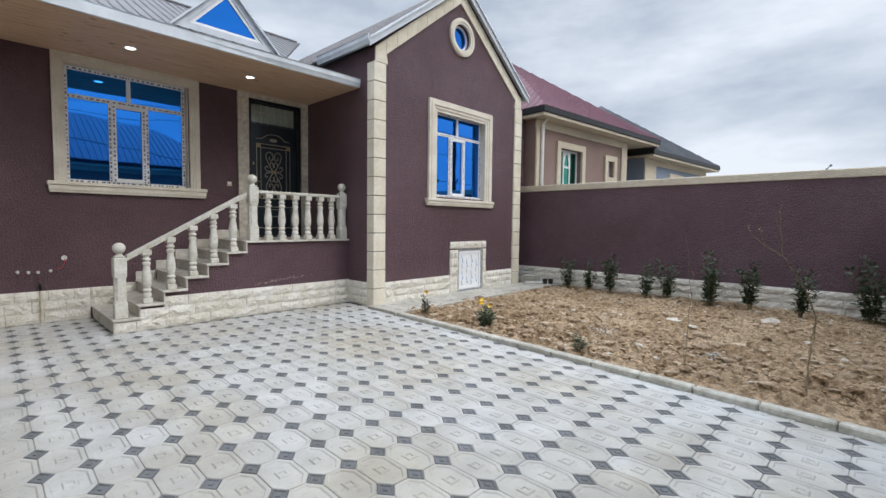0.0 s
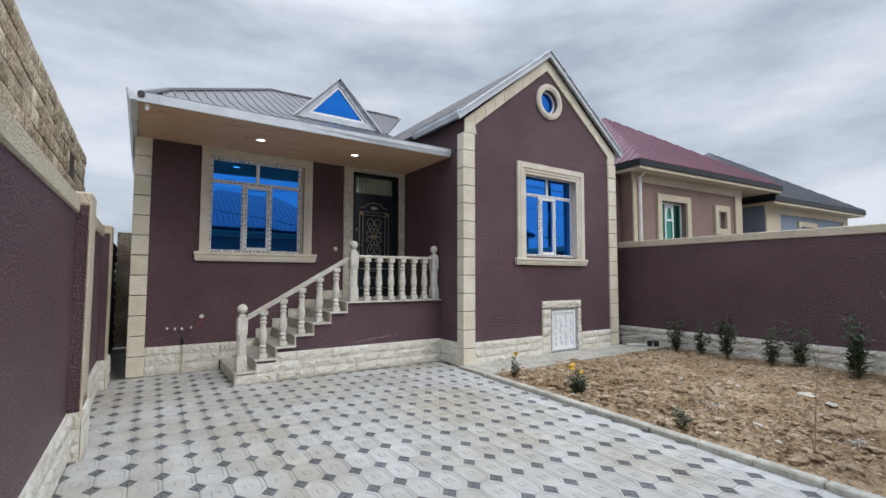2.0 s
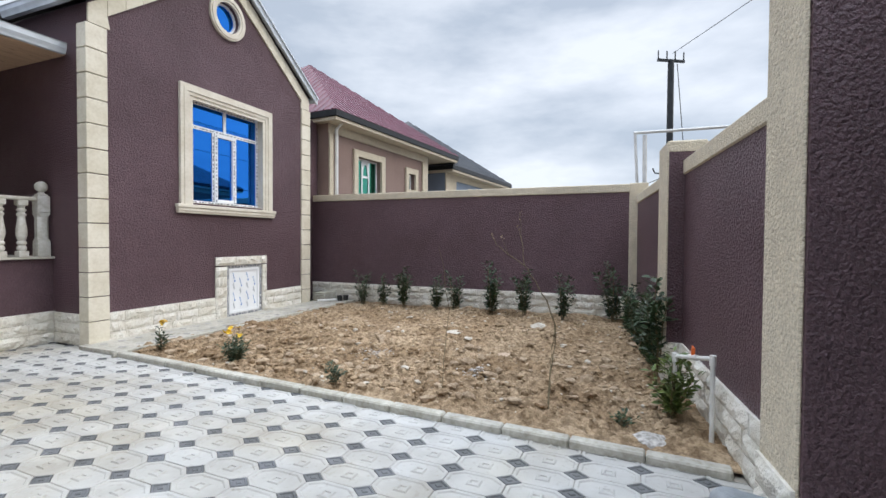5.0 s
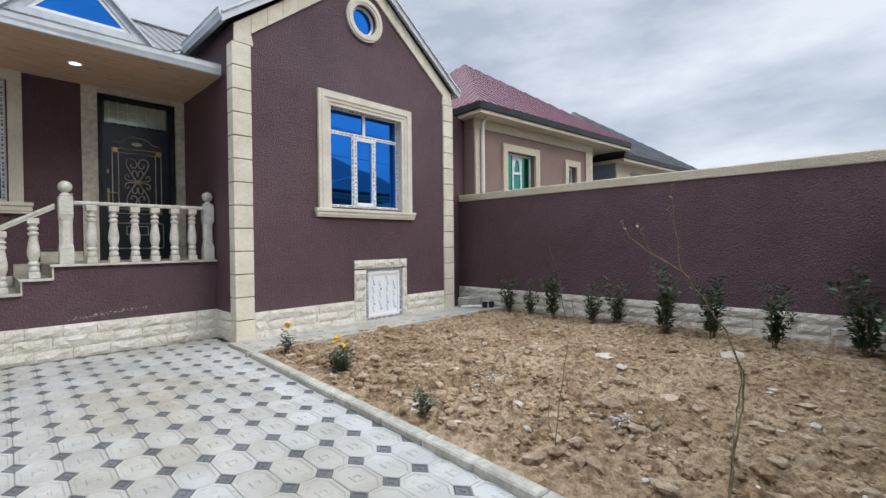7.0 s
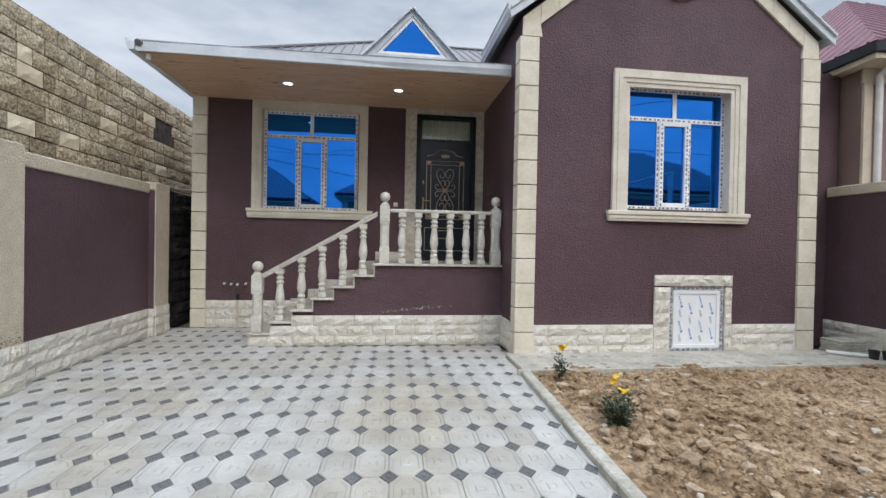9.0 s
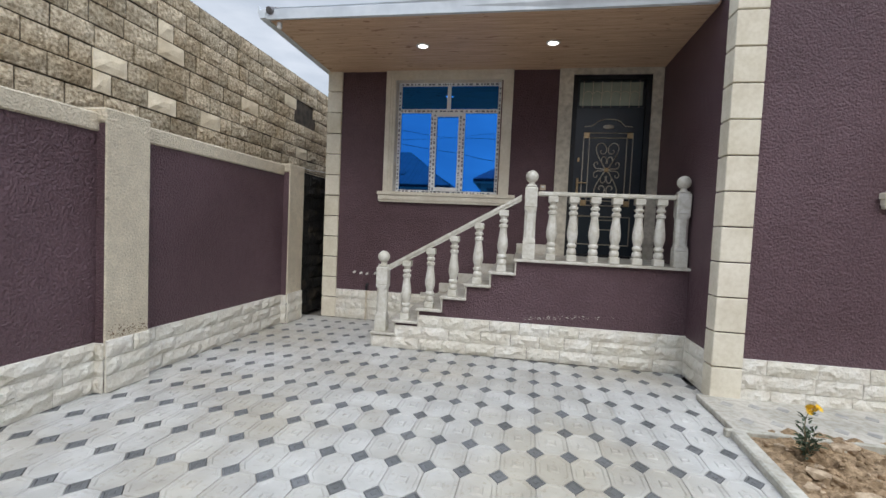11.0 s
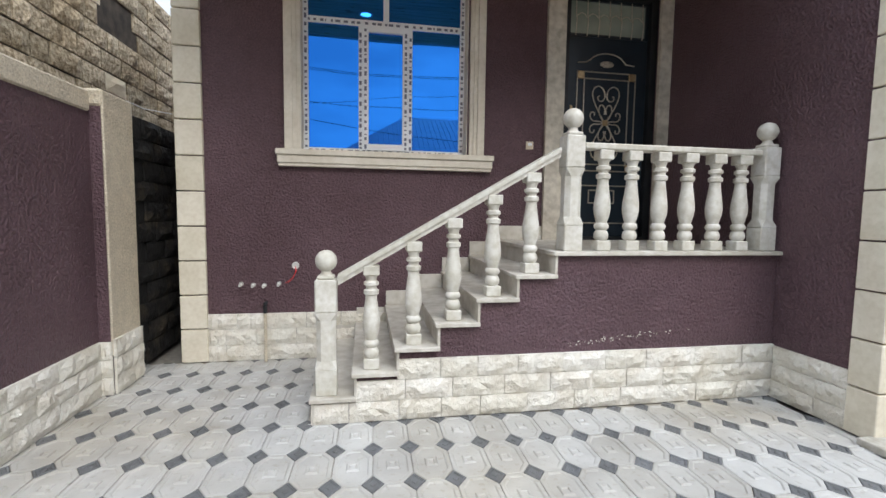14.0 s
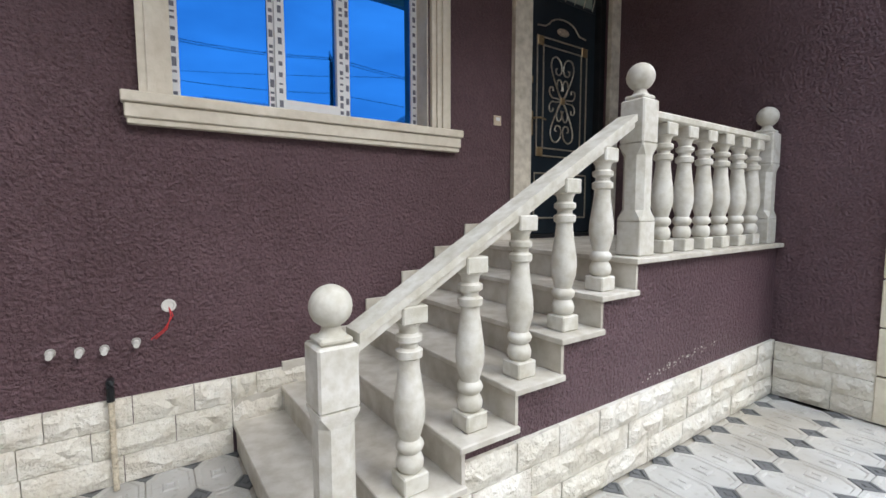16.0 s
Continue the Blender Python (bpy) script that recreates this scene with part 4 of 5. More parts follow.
# ---- downlights, fittings on the wall ----
for x in (1.38, 3.04):
    e = empty("downlight", x, 7.46, SOFFIT - 0.014, label="round white recessed downlight in the pine soffit", category="downlight", group="downlights of the porch")
    part("rim", lathe(bmesh.new(), [(0.062, 0), (0.085, -0.002), (0.082, -0.012), (0.064, -0.014), (0.062, -0.004)], 24), M_PVC, e)
    part("lens", lathe(bmesh.new(), [(0.0005, -0.003), (0.062, -0.003), (0.062, -0.009), (0.0005, -0.010)], 24), M_LAMP, e, "glowing white lens")
e = empty("light_switch", 3.05, MY, 2.16, label="beige doorbell switch on the stucco by the door", category="switch")
part("plate", boxbm(-0.04, 0.04, -0.012, 0, -0.04, 0.04, bevel=0.004), M_SWITCH, e)
part("button", boxbm(-0.022, 0.022, -0.017, -0.011, -0.004, 0.024, bevel=0.003), M_PVC, e)
e = empty("junction_box", 0.70, MY, 0.92, label="open white junction box with loose red wires in the wall", category="junction box")
part("box", lathe(bmesh.new(), [(0.034, 0), (0.036, 0.008), (0.026, 0.01), (0.024, 0.002), (0.0005, 0.002)], 12), M_PLASTIC, e, at=Matrix.Rotation(radians(90), 4, "X"))
bm = bmesh.new()
for s in (0, 1):
    tube(bm, [(0, -0.01, -0.01), (0.015 - s * 0.01, -0.04, -0.05), (-0.03 + s * 0.012, -0.05, -0.12), (-0.09 + s * 0.02, -0.045, -0.165)], 0.003, n=5)
part("wire", bm, M_RED, e, "two loose red wires")
for x, z in ((0.20, 0.745), (0.31, 0.735), (0.41, 0.73), (0.545, 0.745)):
    e = empty("pipe_stub", x, MY, z, label="short capped white water pipe stub coming out of the stucco", category="pipe stub", group="pipe stubs in the wall")
    bm = bmesh.new()
    tube(bm, [(0, 0, 0), (0, -0.06, -0.008)], 0.014, n=10)
    part("pipe", bm, M_PLASTIC, e)
    bm = bmesh.new()
    tube(bm, [(0, 0.0, 0), (0, -0.012, 0)], 0.022, n=10)
    part("collar", bm, M_GALV, e)
e = empty("drain_pipe", 0.425, MY - 0.065, 0, label="thin pale drain pipe standing against the plinth", category="pipe")
bm = bmesh.new()
tube(bm, [(0, 0, 0), (0, 0, 0.30), (0, 0.0, 0.47)], 0.014, n=10)
part("pipe", bm, M_CREAMST, e)
bm = bmesh.new()
tube(bm, [(0, 0.06, 0.56), (0, 0.012, 0.56), (0, 0, 0.54), (0, 0, 0.47)], 0.018, n=10)
part("elbow", bm, M_DARK, e)
e = empty("camera_fitting", -0.20, PY + 0.12, SOFFIT - 0.02, label="small white fitting under the roof corner", category="fitting")
part("body", lathe(bmesh.new(), [(0.025, 0), (0.03, -0.02), (0.03, -0.06), (0.022, -0.075)], 12), M_PVC, e)


# ---- boundary walls ----
def panel_wall(name, P, heading, length, top, piers, label, plinth=0.42, skip_pier_stone=()):
    """A garden wall running from P along heading, its face to the right: plum panels, cream band, cream piers, stone plinth.
    piers: (start, end, height, stands out by)."""
    base = Matrix.Translation((*P, 0)) @ pose(0, 0, 0, 0, 0, heading)
    w = structure(name, boxbm(0, length, 0.0, 0.18, 0, top - 0.15, m=base), M_BROWN, label)
    end_pier = piers[-1][1] > length - 0.05
    part("coping_band", boxbm(0, piers[-1][0] if end_pier else length, -0.02, 0.20, top - 0.15, top, bevel=0.012, m=base), M_CREAMST, w, "cream sprayed coping band")
    x = 0.0
    for k, (a, b, h, out) in enumerate(piers):
        by_gate = name == "wall_street" and k == len(piers) - 1
        pr = part("pier", boxbm(a + 0.012, b + (0.02 if by_gate else 0.0), -out + 0.012, 0.40 if by_gate else 0.19, 0.0, h - 0.004 if by_gate else h - 0.02, m=base), M_BROWN, w, "plum-brown pier side")
        part("pier_face", boxbm(a, b + 0.0, -out - 0.004, -out + 0.016, 0.30, h, bevel=0.008, m=base), M_CREAMST, w, "cream sprayed pier face")
        part("pier_cap", boxbm(a - 0.004, b + 0.004, -out - 0.002, -out + 0.03 if by_gate else 0.20, h - 0.12, h + 0.004, bevel=0.015, m=base), M_CREAMST, w, "cream sprayed pier cap")
        q = base @ Vector((a, -out - 0.003, 0))
        course(w, (q.x, q.y), heading, b - a, 0.0, plinth + 0.02, stone=0.5, rows=3, depth=0.045, seed=20 + k)
        q = base @ Vector((a, 0.0, 0))
        q = base @ Vector((b, -out, 0))
        course(w, (q.x, q.y), heading + 90, out, 0.0, plinth, stone=0.3, rows=3, depth=0.04, seed=60 + k)
        q = base @ Vector((a, 0.0, 0))
        course(w, (q.x, q.y), heading - 90, out, 0.0, plinth, stone=0.3, rows=3, depth=0.04, seed=80 + k)
        if a > x + 0.1:
            q = base @ Vector((x, 0, 0))
            course(w, (q.x, q.y), heading, a - x, 0.0, plinth, stone=0.42, rows=3, depth=0.05, seed=100 + k)
        x = b
    if length > x + 0.1:
        q = base @ Vector((x, 0, 0))
        course(w, (q.x, q.y), heading, length - x, 0.0, plinth, stone=0.42, rows=3, depth=0.05, seed=130)
    return w


panel_wall("wall_left", (LX - 0.06, -0.9), 89.59, 9.02, 2.31, [(1.86, 2.31, 2.40, 0.10), (5.68, 6.12, 2.35, 0.10), (8.58, 9.01, 2.325, 0.10)],
           "plum-brown stucco garden wall with cream piers and stone plinth")
panel_wall("wall_right", (RX, 6.59), -90, 7.32, 2.47, [(7.0, 7.31, 2.48, 0.004)], "long plum-brown stucco garden wall with a cream coping")
fa = math.degrees(math.atan(0.09))
panel_wall("wall_street", (9.72, -0.55), 180 + fa, 6.66, 2.26, [(3.28, 3.77, 2.45, 0.16), (6.27, 6.65, 2.66, 0.16)], "plum-brown stucco street wall with cream piers")
structure("wall_gap", boxbm(9.36, 9.90, 6.60, 15.0, 0, 4.25), M_BROWN, "dark plum stucco wall in the gap between the houses")

# ---- gate ----
gate = empty("gate", 3.05, -1.42, 0.0, label="weathered dark blue-green sheet metal street gate", category="gate")
part("post", boxbm(-0.12, 0.0, -0.05, 0.07, 0, 2.62, bevel=0.006), M_GATE, gate)
for i in range(2):
    x0 = -0.14 - i * 1.9
    lf = part("leaf", boxbm(x0 - 1.85, x0, -0.03, 0.0, 0.05, 2.5), M_GATE, gate)
    bm = bmesh.new()
    for k in range(9):
        box(bm, x0 - 0.08 - k * 0.21, x0 - 0.02 - k * 0.21, 0.0, 0.03, 0.05, 2.5, bevel=0.006)
    part("rib", bm, M_GATE, lf)
part("top_rail", boxbm(-3.95, 0.02, -0.07, 0.05, 2.5, 2.64, bevel=0.01), M_GATE, gate)
structure("wall_street_west", boxbm(-0.85, -0.72, -1.55, -0.9, 0, 2.4), M_BROWN, "plum-brown stucco street wall beyond the gate")

# ---- neighbour's coquina wall ----
BW = structure("wall_coquina", boxbm(-1.42, -1.222, 1.5, 11.4, 0, 4.045), M_DARKMORTAR, "tall bare coquina block wall of the next plot")
PW = structure("wall_passage", boxbm(-0.84, -0.69, 8.13, 12.5, 0, 2.28), M_BLACKPAINT, "rough block wall daubed with black sealant behind the garden wall")
structure("wall_passage_end", boxbm(-0.66, -0.30, 12.3, 12.5, 0, 2.6), M_BLOCK, "rough block wall closing the passage")

# ---- garden ----
kx = lambda y: 4.435 - (5.33 - y) * (0.40 / 6.2)
SOIL = bmesh.new()
nx, ny = 210, 250
soil_h = lambda x, y: 0.012 + min(1.0, max(0.15, (x - kx(y) - 0.08) * 4)) * (0.05 * noise.noise(Vector((x * 1.3, y * 1.3, 0))) + 0.045 * noise.noise(Vector((x * 4.5, y * 4.5, 3))) + (0.085 - 0.055 * min(1.0, max(0.0, (x - 5.6) / 1.6))) * abs(noise.noise(Vector((x * 8, y * 8, 7)))) + 0.022 * noise.noise(Vector((x * 22, y * 24, 5))))
rows_ = []
for j in range(ny + 1):
    y = -1.15 + (5.44 + 1.15) * j / ny
    xa = kx(y) + 0.08
    rows_.append([SOIL.verts.new((xa + (9.74 - xa) * i / nx, y, min(0.12, soil_h(xa + (9.74 - xa) * i / nx, y)))) for i in range(nx + 1)])
for j in range(ny):
    for i in range(nx):
        SOIL.faces.new((rows_[j][i], rows_[j][i + 1], rows_[j + 1][i + 1], rows_[j + 1][i]))
SOIL_OB = structure("soil_bed", SOIL, M_SOIL, "bare dug clay soil of the garden bed", smooth=False)

kerb = new("kerb")
tagged(kerb, "pale concrete kerb stones round the soil bed", kind="structure")
kl = 0.49
y = 5.40
bmk = boxbm(0, 0.105, -kl + 0.006, 0, -0.05, 0.055, bevel=0.012)
kme = mesh_from(bmk, "kerb_stone", M_KERB)
ka = math.degrees(math.atan(0.40 / 6.2))
for i in range(13):
    yy = 5.40 - i * kl
    shared("kerb_stone", kme, kerb, pose(kx(yy), yy, 0.0015 * (i % 3 - 1), 0, 0.3 * (i % 3 - 1), -ka))
bm = boxbm(4.48, 9.66, 5.40, GY - 0.005, -0.05, 0.045, bevel=0.006)
structure("slab_path", bm, M_CONC, "pale concrete path along the gable wall")
bm = boxbm(4.40, 9.66, 5.345, 5.395, -0.05, 0.052, bevel=0.006)
structure("slab_edge", bm, M_KERB, "thin concrete edging of the path")

M_ROCKRED = surface("reddish_stone", (0.42, 0.30, 0.21), (0.56, 0.43, 0.32), 9, (40, (0.7, 0.67, 0.6), 0.7), 0.9)

# clods and stones
def lump(bm, c, r, rr, flat=0.6):
    v0 = bmesh.ops.create_icosphere(bm, subdivisions=1, radius=1.0)["verts"]
    a = rr.uniform(0, 6.28)
    sx, sy = rr.uniform(0.7, 1.4), rr.uniform(0.6, 1.0)
    for v in v0:
        p = v.co * rr.uniform(0.75, 1.2)
        x, y_ = p.x * sx * r, p.y * sy * r
        v.co = Vector((c[0] + x * math.cos(a) - y_ * math.sin(a), c[1] + x * math.sin(a) + y_ * math.cos(a), c[2] + p.z * r * flat))


def scatter(name, count, size, mat, label, seed, centre=None, spread=None):
    rr = random.Random(seed)
    base = bmesh.new()
    verts, faces = [], []
    ico = bmesh.new()
    bmesh.ops.create_icosphere(ico, subdivisions=1, radius=1.0)
    iv = [v.co.copy() for v in ico.verts]
    fi = [[v.index for v in f.verts] for f in ico.faces]
    ico.free()
    base.free()
    for _ in range(count):
        if centre:
            x, y_ = rr.gauss(centre[0], spread), rr.gauss(centre[1], spread * 0.8)
        else:
            x, y_ = rr.uniform(4.5, 9.5), rr.uniform(-0.8, 5.3)
        if x < kx(y_) + 0.15 or x > 9.6 or y_ > 5.3 or y_ < -0.80 + 0.09 * (x - 4):
            continue
        if size[1] > 0.07 and rr.random() < min(0.82, max(0.0, (x - 5.2) / 2.2)):
            continue
        r = size[0] * (size[1] / size[0]) ** (rr.random() ** 2.4)
        a, sx, sy, fl = rr.uniform(0, 6.28), rr.uniform(0.8, 1.5), rr.uniform(0.6, 1.0), rr.uniform(0.4, 0.75)
        z = soil_h(x, y_)
        n0 = len(verts)
        for v in iv:
            k = rr.uniform(0.72, 1.2)
            px, py = v.x * k * sx * r, v.y * k * sy * r
            verts.append((x + px * math.cos(a) - py * math.sin(a), y_ + px * math.sin(a) + py * math.cos(a), z + v.z * k * r * fl + r * 0.15))
        faces += [[i + n0 for i in f] for f in fi]
    me = bpy.data.meshes.new(name)
    me.from_pydata(verts, [], faces)
    me.materials.append(mat)
    return tagged(new(name, me), label, "soil", kind="stuff")


scatter("soil_clods", 5200, (0.008, 0.075), M_SOIL, "crumbly clods of dry clay over the bed", 31)
scatter("soil_clods", 2200, (0.012, 0.085), M_CLOD, "pale dry clods of clay over the bed", 41)
scatter("soil_crumbs", 16000, (0.004, 0.018), M_SOIL, "fine clay crumbs over the bed", 32)
scatter("rubble", 300, (0.010, 0.05), M_PALESTONE, "pale bits of stone lying in the soil", 33)
scatter("rubble", 420, (0.004, 0.018), M_GREYRUBBLE, "small heap of grey rubble in the soil", 34, (5.67, 2.50), 0.13)
scatter("rubble", 420, (0.004, 0.020), M_GREYRUBBLE, "small heap of grey rubble in the soil", 35, (5.51, 1.10), 0.10)
for k, (x, y_, r_, fl, m_, lab) in enumerate(((5.76, 1.30, 0.12, 0.5, M_CLOD, "large clay clod lying by the rubble"), (8.37, 0.97, 0.15, 0.5, M_PALESTONE, "large pale stone near the wall"), (6.27, 1.01, 0.13, 0.12, M_ROCKRED, "broken flat reddish stone slab on the soil"),
                                              (7.3, 2.05, 0.14, 0.13, M_PALESTONE, "broken flat pale stone slab on the soil"), (6.9, 1.7, 0.12, 0.12, M_PALESTONE, "broken flat pale stone slab on the soil"), (4.42, -0.52, 0.16, 0.35, M_GREYRUBBLE, "dusty lump of concrete by the kerb"), (4.95, 3.2, 0.09, 0.5, M_CLOD, "large clay clod near the kerb"), (5.0, 2.1, 0.08, 0.5, M_CLOD, "large clay clod near the kerb"))):
    bs_ = bmesh.new()
    lump(bs_, (0, 0, 0), r_, random.Random(400 + k), fl)
    tagged(part("stone", bs_, m_, None, lab, at=pose(x, y_, soil_h(x, y_) + 0.3 * r_ * fl)), category="stone", group="loose stones in the soil")

# plaster splashes low on the stair wall
sp = bmesh.new()
rs = random.Random(5)
for _ in range(70):
    x = rs.gauss(3.25, 0.28)
    lump(sp, (x, SY + 0.021, 0.47 + (x - 2.7) * 0.09 + rs.gauss(0, 0.010)), rs.uniform(0.003, 0.010), rs, 0.6)
for v in sp.verts:
    v.co.y = SY + 0.019 + (v.co.y - SY - 0.019) * 0.25
part("splash", sp, M_BALU, stairs, "white plaster splashes", kind="stuff")

# mud splashes at the foot of a pier of the garden wall
sp = bmesh.new()
rs = random.Random(8)
for _ in range(90):
    y, z = 4.74 + 0.40 * rs.random(), 0.45 + abs(rs.gauss(0, 0.045))
    lump(sp, (LX + 0.087, y + 0.06, z), rs.uniform(0.003, 0.009), rs, 0.8)
for v in sp.verts:
    v.co.x = LX + 0.0895 + (v.co.x - LX - 0.087) * 0.25
WALL_LEFT = bpy.data.objects["wall_left"]
part("splash", sp, M_DRYMUD, WALL_LEFT, "dry brown mud splashes", kind="stuff")
cable = part("cable", tube(bmesh.new(), [(LX + 0.08, 8.08, 2.335), (LX + 0.16, 8.2, 2.30), (MX0 - 0.045, 8.37, 2.30)], 0.004, n=6), M_PLASTIC, None, "thin loose white cable from the garden wall to the house")
tagged(cable, category="cable")

# faint lozenges pressed into the cement-smeared path
LZ = bmesh.new()
for j in (0, 1):
    for i in range(22):
        cx, cy = 4.66 + i * 0.2245, 5.60 + j * 0.3665 - i * 0.0045
        if cx > 9.0:
            continue
        prism(LZ, [(cx - 0.055, cy, 0.047), (cx, cy - 0.07, 0.047), (cx + 0.055, cy, 0.047), (cx, cy + 0.07, 0.047)], [(cx - 0.055, cy, 0.04), (cx, cy - 0.07, 0.04), (cx + 0.055, cy, 0.04), (cx, cy + 0.07, 0.04)])
M_FAINT = surface("smeared_grey_lozenge", (0.26, 0.255, 0.24), (0.44, 0.42, 0.38), 7, None, 0.85)
part("path_lozenge", LZ, M_FAINT, None, "faint grey lozenges under a smear of cement", kind="stuff")

# ---- plants ----
def leaf_shape(bm, m, L, W):
    pts = [(0, 0, 0), (W * 0.5, L * 0.35, 0.10 * L), (W * 0.38, L * 0.72, 0.06 * L), (0, L, -0.05 * L), (-W * 0.38, L * 0.72, 0.06 * L), (-W * 0.5, L * 0.35, 0.10 * L)]
    vs = [bm.verts.new(m @ Vector(p)) for p in pts]
    mid = bm.verts.new(m @ Vector((0, L * 0.5, -0.01 * L)))
    for i in range(6):
        bm.faces.new((vs[i], vs[(i + 1) % 6], mid))


def shrub(name, h, spread, stems, seed, mat, L=0.055, gap=0.022, label=""):
    r = random.Random(seed)
    e = empty(name, label=label, category="shrub")
    sb, lb = bmesh.new(), bmesh.new()
    for s in range(stems):
        a = r.uniform(0, 6.28)
        lean = r.uniform(0.15, 1.0) * spread
        hh = h * (1 if s == 0 else r.uniform(0.5, 0.95))
        p0 = Vector((0.015 * math.cos(a), 0.015 * math.sin(a), -0.02))
        pts = []
        for k in range(7):
            f = k / 6
            pts.append(p0 + Vector((lean * f ** 1.3 * math.cos(a) + r.uniform(-0.012, 0.012), lean * f ** 1.3 * math.sin(a) + r.uniform(-0.012, 0.012), hh * f)))
        tube(sb, pts, 0.006, 0.002, 5)
        n = int(hh / gap)
        for k in range(n):
            f = 0.16 + 0.86 * k / n
            if f > 1:
                f = 1
            i = min(5, int(f * 6))
            p = pts[i].lerp(pts[i + 1], f * 6 - i)
            for _ in range(3):
                yaw = r.uniform(0, 6.28)
                pitch = r.uniform(-0.1, 1.0)
                sc = r.uniform(0.65, 1.2)
                off = r.uniform(0.0, 0.05)
                d = Vector((math.cos(yaw), math.sin(yaw), 0.4)) * off
                m_ = Matrix.Translation(p + d) @ Matrix.Rotation(yaw - math.pi / 2, 4, "Z") @ Matrix.Rotation(pitch, 4, "X") @ Matrix.Rotation(r.uniform(-0.6, 0.6), 4, "Y")
                leaf_shape(lb, m_, L * sc, L * 0.48 * sc)
    part("stem", sb, M_BARK, e)
    part("foliage", lb, mat, e)
    return e


def soil_z(x, y):
    return min(0.12, soil_h(x, y)) - 0.005


LAB = "young glossy evergreen shrub planted along the garden wall"
protos = [shrub("shrub", 0.62, 0.14, 7, 40 + k, M_LEAF, label=LAB) for k in range(4)]
spots = [(9.45, 5.02, 0.56), (9.32, 4.44, 0.50), (9.27, 3.92, 0.62), (9.27, 3.20, 0.52), (9.38, 2.78, 0.46), (9.28, 2.03, 0.68), (9.22, 1.38, 0.46), (9.10, 0.68, 0.52), (9.25, -0.18, 0.62)]
for k, (x, y, h) in enumerate(spots):
    m_ = pose(x, y, soil_z(x, y), 0, 0, 73 * k) @ Matrix.Diagonal((h / 0.45, h / 0.45, h / 0.45, 1))
    if k < 4:
        protos[k].matrix_basis = m_
        e = protos[k]
    else:
        e = copy_thing(protos[k % 4], m_)
    e["group"] = "shrubs along the garden wall"
for k, (x, h) in enumerate(((8.7, 0.60), (8.15, 0.56), (7.6, 0.62), (7.0, 0.60), (6.45, 0.66), (6.05, 0.72))):
    y = -1.065 + 0.09 * (x - 4) + 0.22
    e = copy_thing(protos[(k + 1) % 4], pose(x, y, soil_z(x, y), 0, 0, 131 * k) @ Matrix.Diagonal((h / 0.58, h / 0.58, h / 0.58, 1)))
    tagged(e, "tall glossy evergreen shrub planted along the street wall", group="shrubs along the street wall")
e = shrub("shrub", 0.56, 0.15, 9, 61, M_LEAFLIGHT, 0.075, 0.028, label="yellow-green young shrub by the garden tap")
e.matrix_basis = pose(4.88, -0.70, soil_z(4.88, -0.70))
e = shrub("seedling", 0.10, 0.14, 6, 62, M_LEAF, 0.045, 0.02, label="low drooping green seedling in the soil")
e.matrix_basis = pose(4.65, -0.33, soil_z(4.65, -0.33))
e = shrub("herb", 0.22, 0.05, 5, 63, M_LEAFGREY, 0.04, 0.014, label="small dark upright herb in the soil")
e.matrix_basis = pose(4.54, 2.27, soil_z(4.54, 2.27))


def marigold(x, y, h, w, stems, flowers, seed):
    e = shrub("marigold", h * 0.85, w, stems, seed, M_LEAFGREY, 0.045, 0.016, label="grey-green marigold plant with small yellow flowers")
    e.matrix_basis = pose(x, y, soil_z(x, y))
    e["category"], e["group"] = "flower", "marigolds by the kerb"
    r = random.Random(seed)
    bm = bmesh.new()
    for k in range(12):
        a = k * math.pi / 6
        m_ = Matrix.Rotation(a, 4, "Z") @ Matrix.Rotation(0.3, 4, "X")
        leaf_shape(bm, m_, 0.034, 0.018)
    lathe(bm, [(0.009, 0.0), (0.008, 0.006), (0.0005, 0.009)], 8)
    me = mesh_from(bm, "flower", M_YELLOW)
    for k in range(flowers):
        a = r.uniform(0, 6.28)
        rad = w * r.uniform(0.3, 1.0)
        shared("flower", me, e, pose(rad * math.cos(a), rad * math.sin(a), h * r.uniform(0.85, 1.08), r.uniform(-50, 50), r.uniform(-50, 50), 0))
    return e


marigold(4.78, 5.01, 0.38, 0.04, 4, 4, 71)
marigold(4.745, 3.78, 0.36, 0.14, 20, 9, 72)


def sapling(name, limbs, label):
    e = empty(name, label=label, category="sapling")
    for k, (pts, r0, r1) in enumerate(limbs):
        sm = []
        for a, b in zip(pts, pts[1:]):
            a, b = Vector(a), Vector(b)
            for i in range(4):
                p = a.lerp(b, i / 4)
                sm.append(p + Vector([rng.uniform(-0.006, 0.006) for _ in range(3)]))
        sm.append(Vector(pts[-1]))
        part("stem" if k == 0 else "limb", tube(bmesh.new(), sm, r0, r1, 6), M_BARK, e)
    tip = bmesh.new()
    for pts, r0, r1 in limbs[1:] or limbs:
        for f in (0.5, 0.8, 1.0):
            p = Vector(pts[-2]).lerp(Vector(pts[-1]), f)
            leaf_shape(tip, Matrix.Translation(p) @ Matrix.Rotation(rng.uniform(0, 6), 4, "Z") @ Matrix.Rotation(0.7, 4, "X"), 0.028, 0.014)
    part("bud", tip, M_CLOD, e, "small withered buds", kind="stuff")
    return e


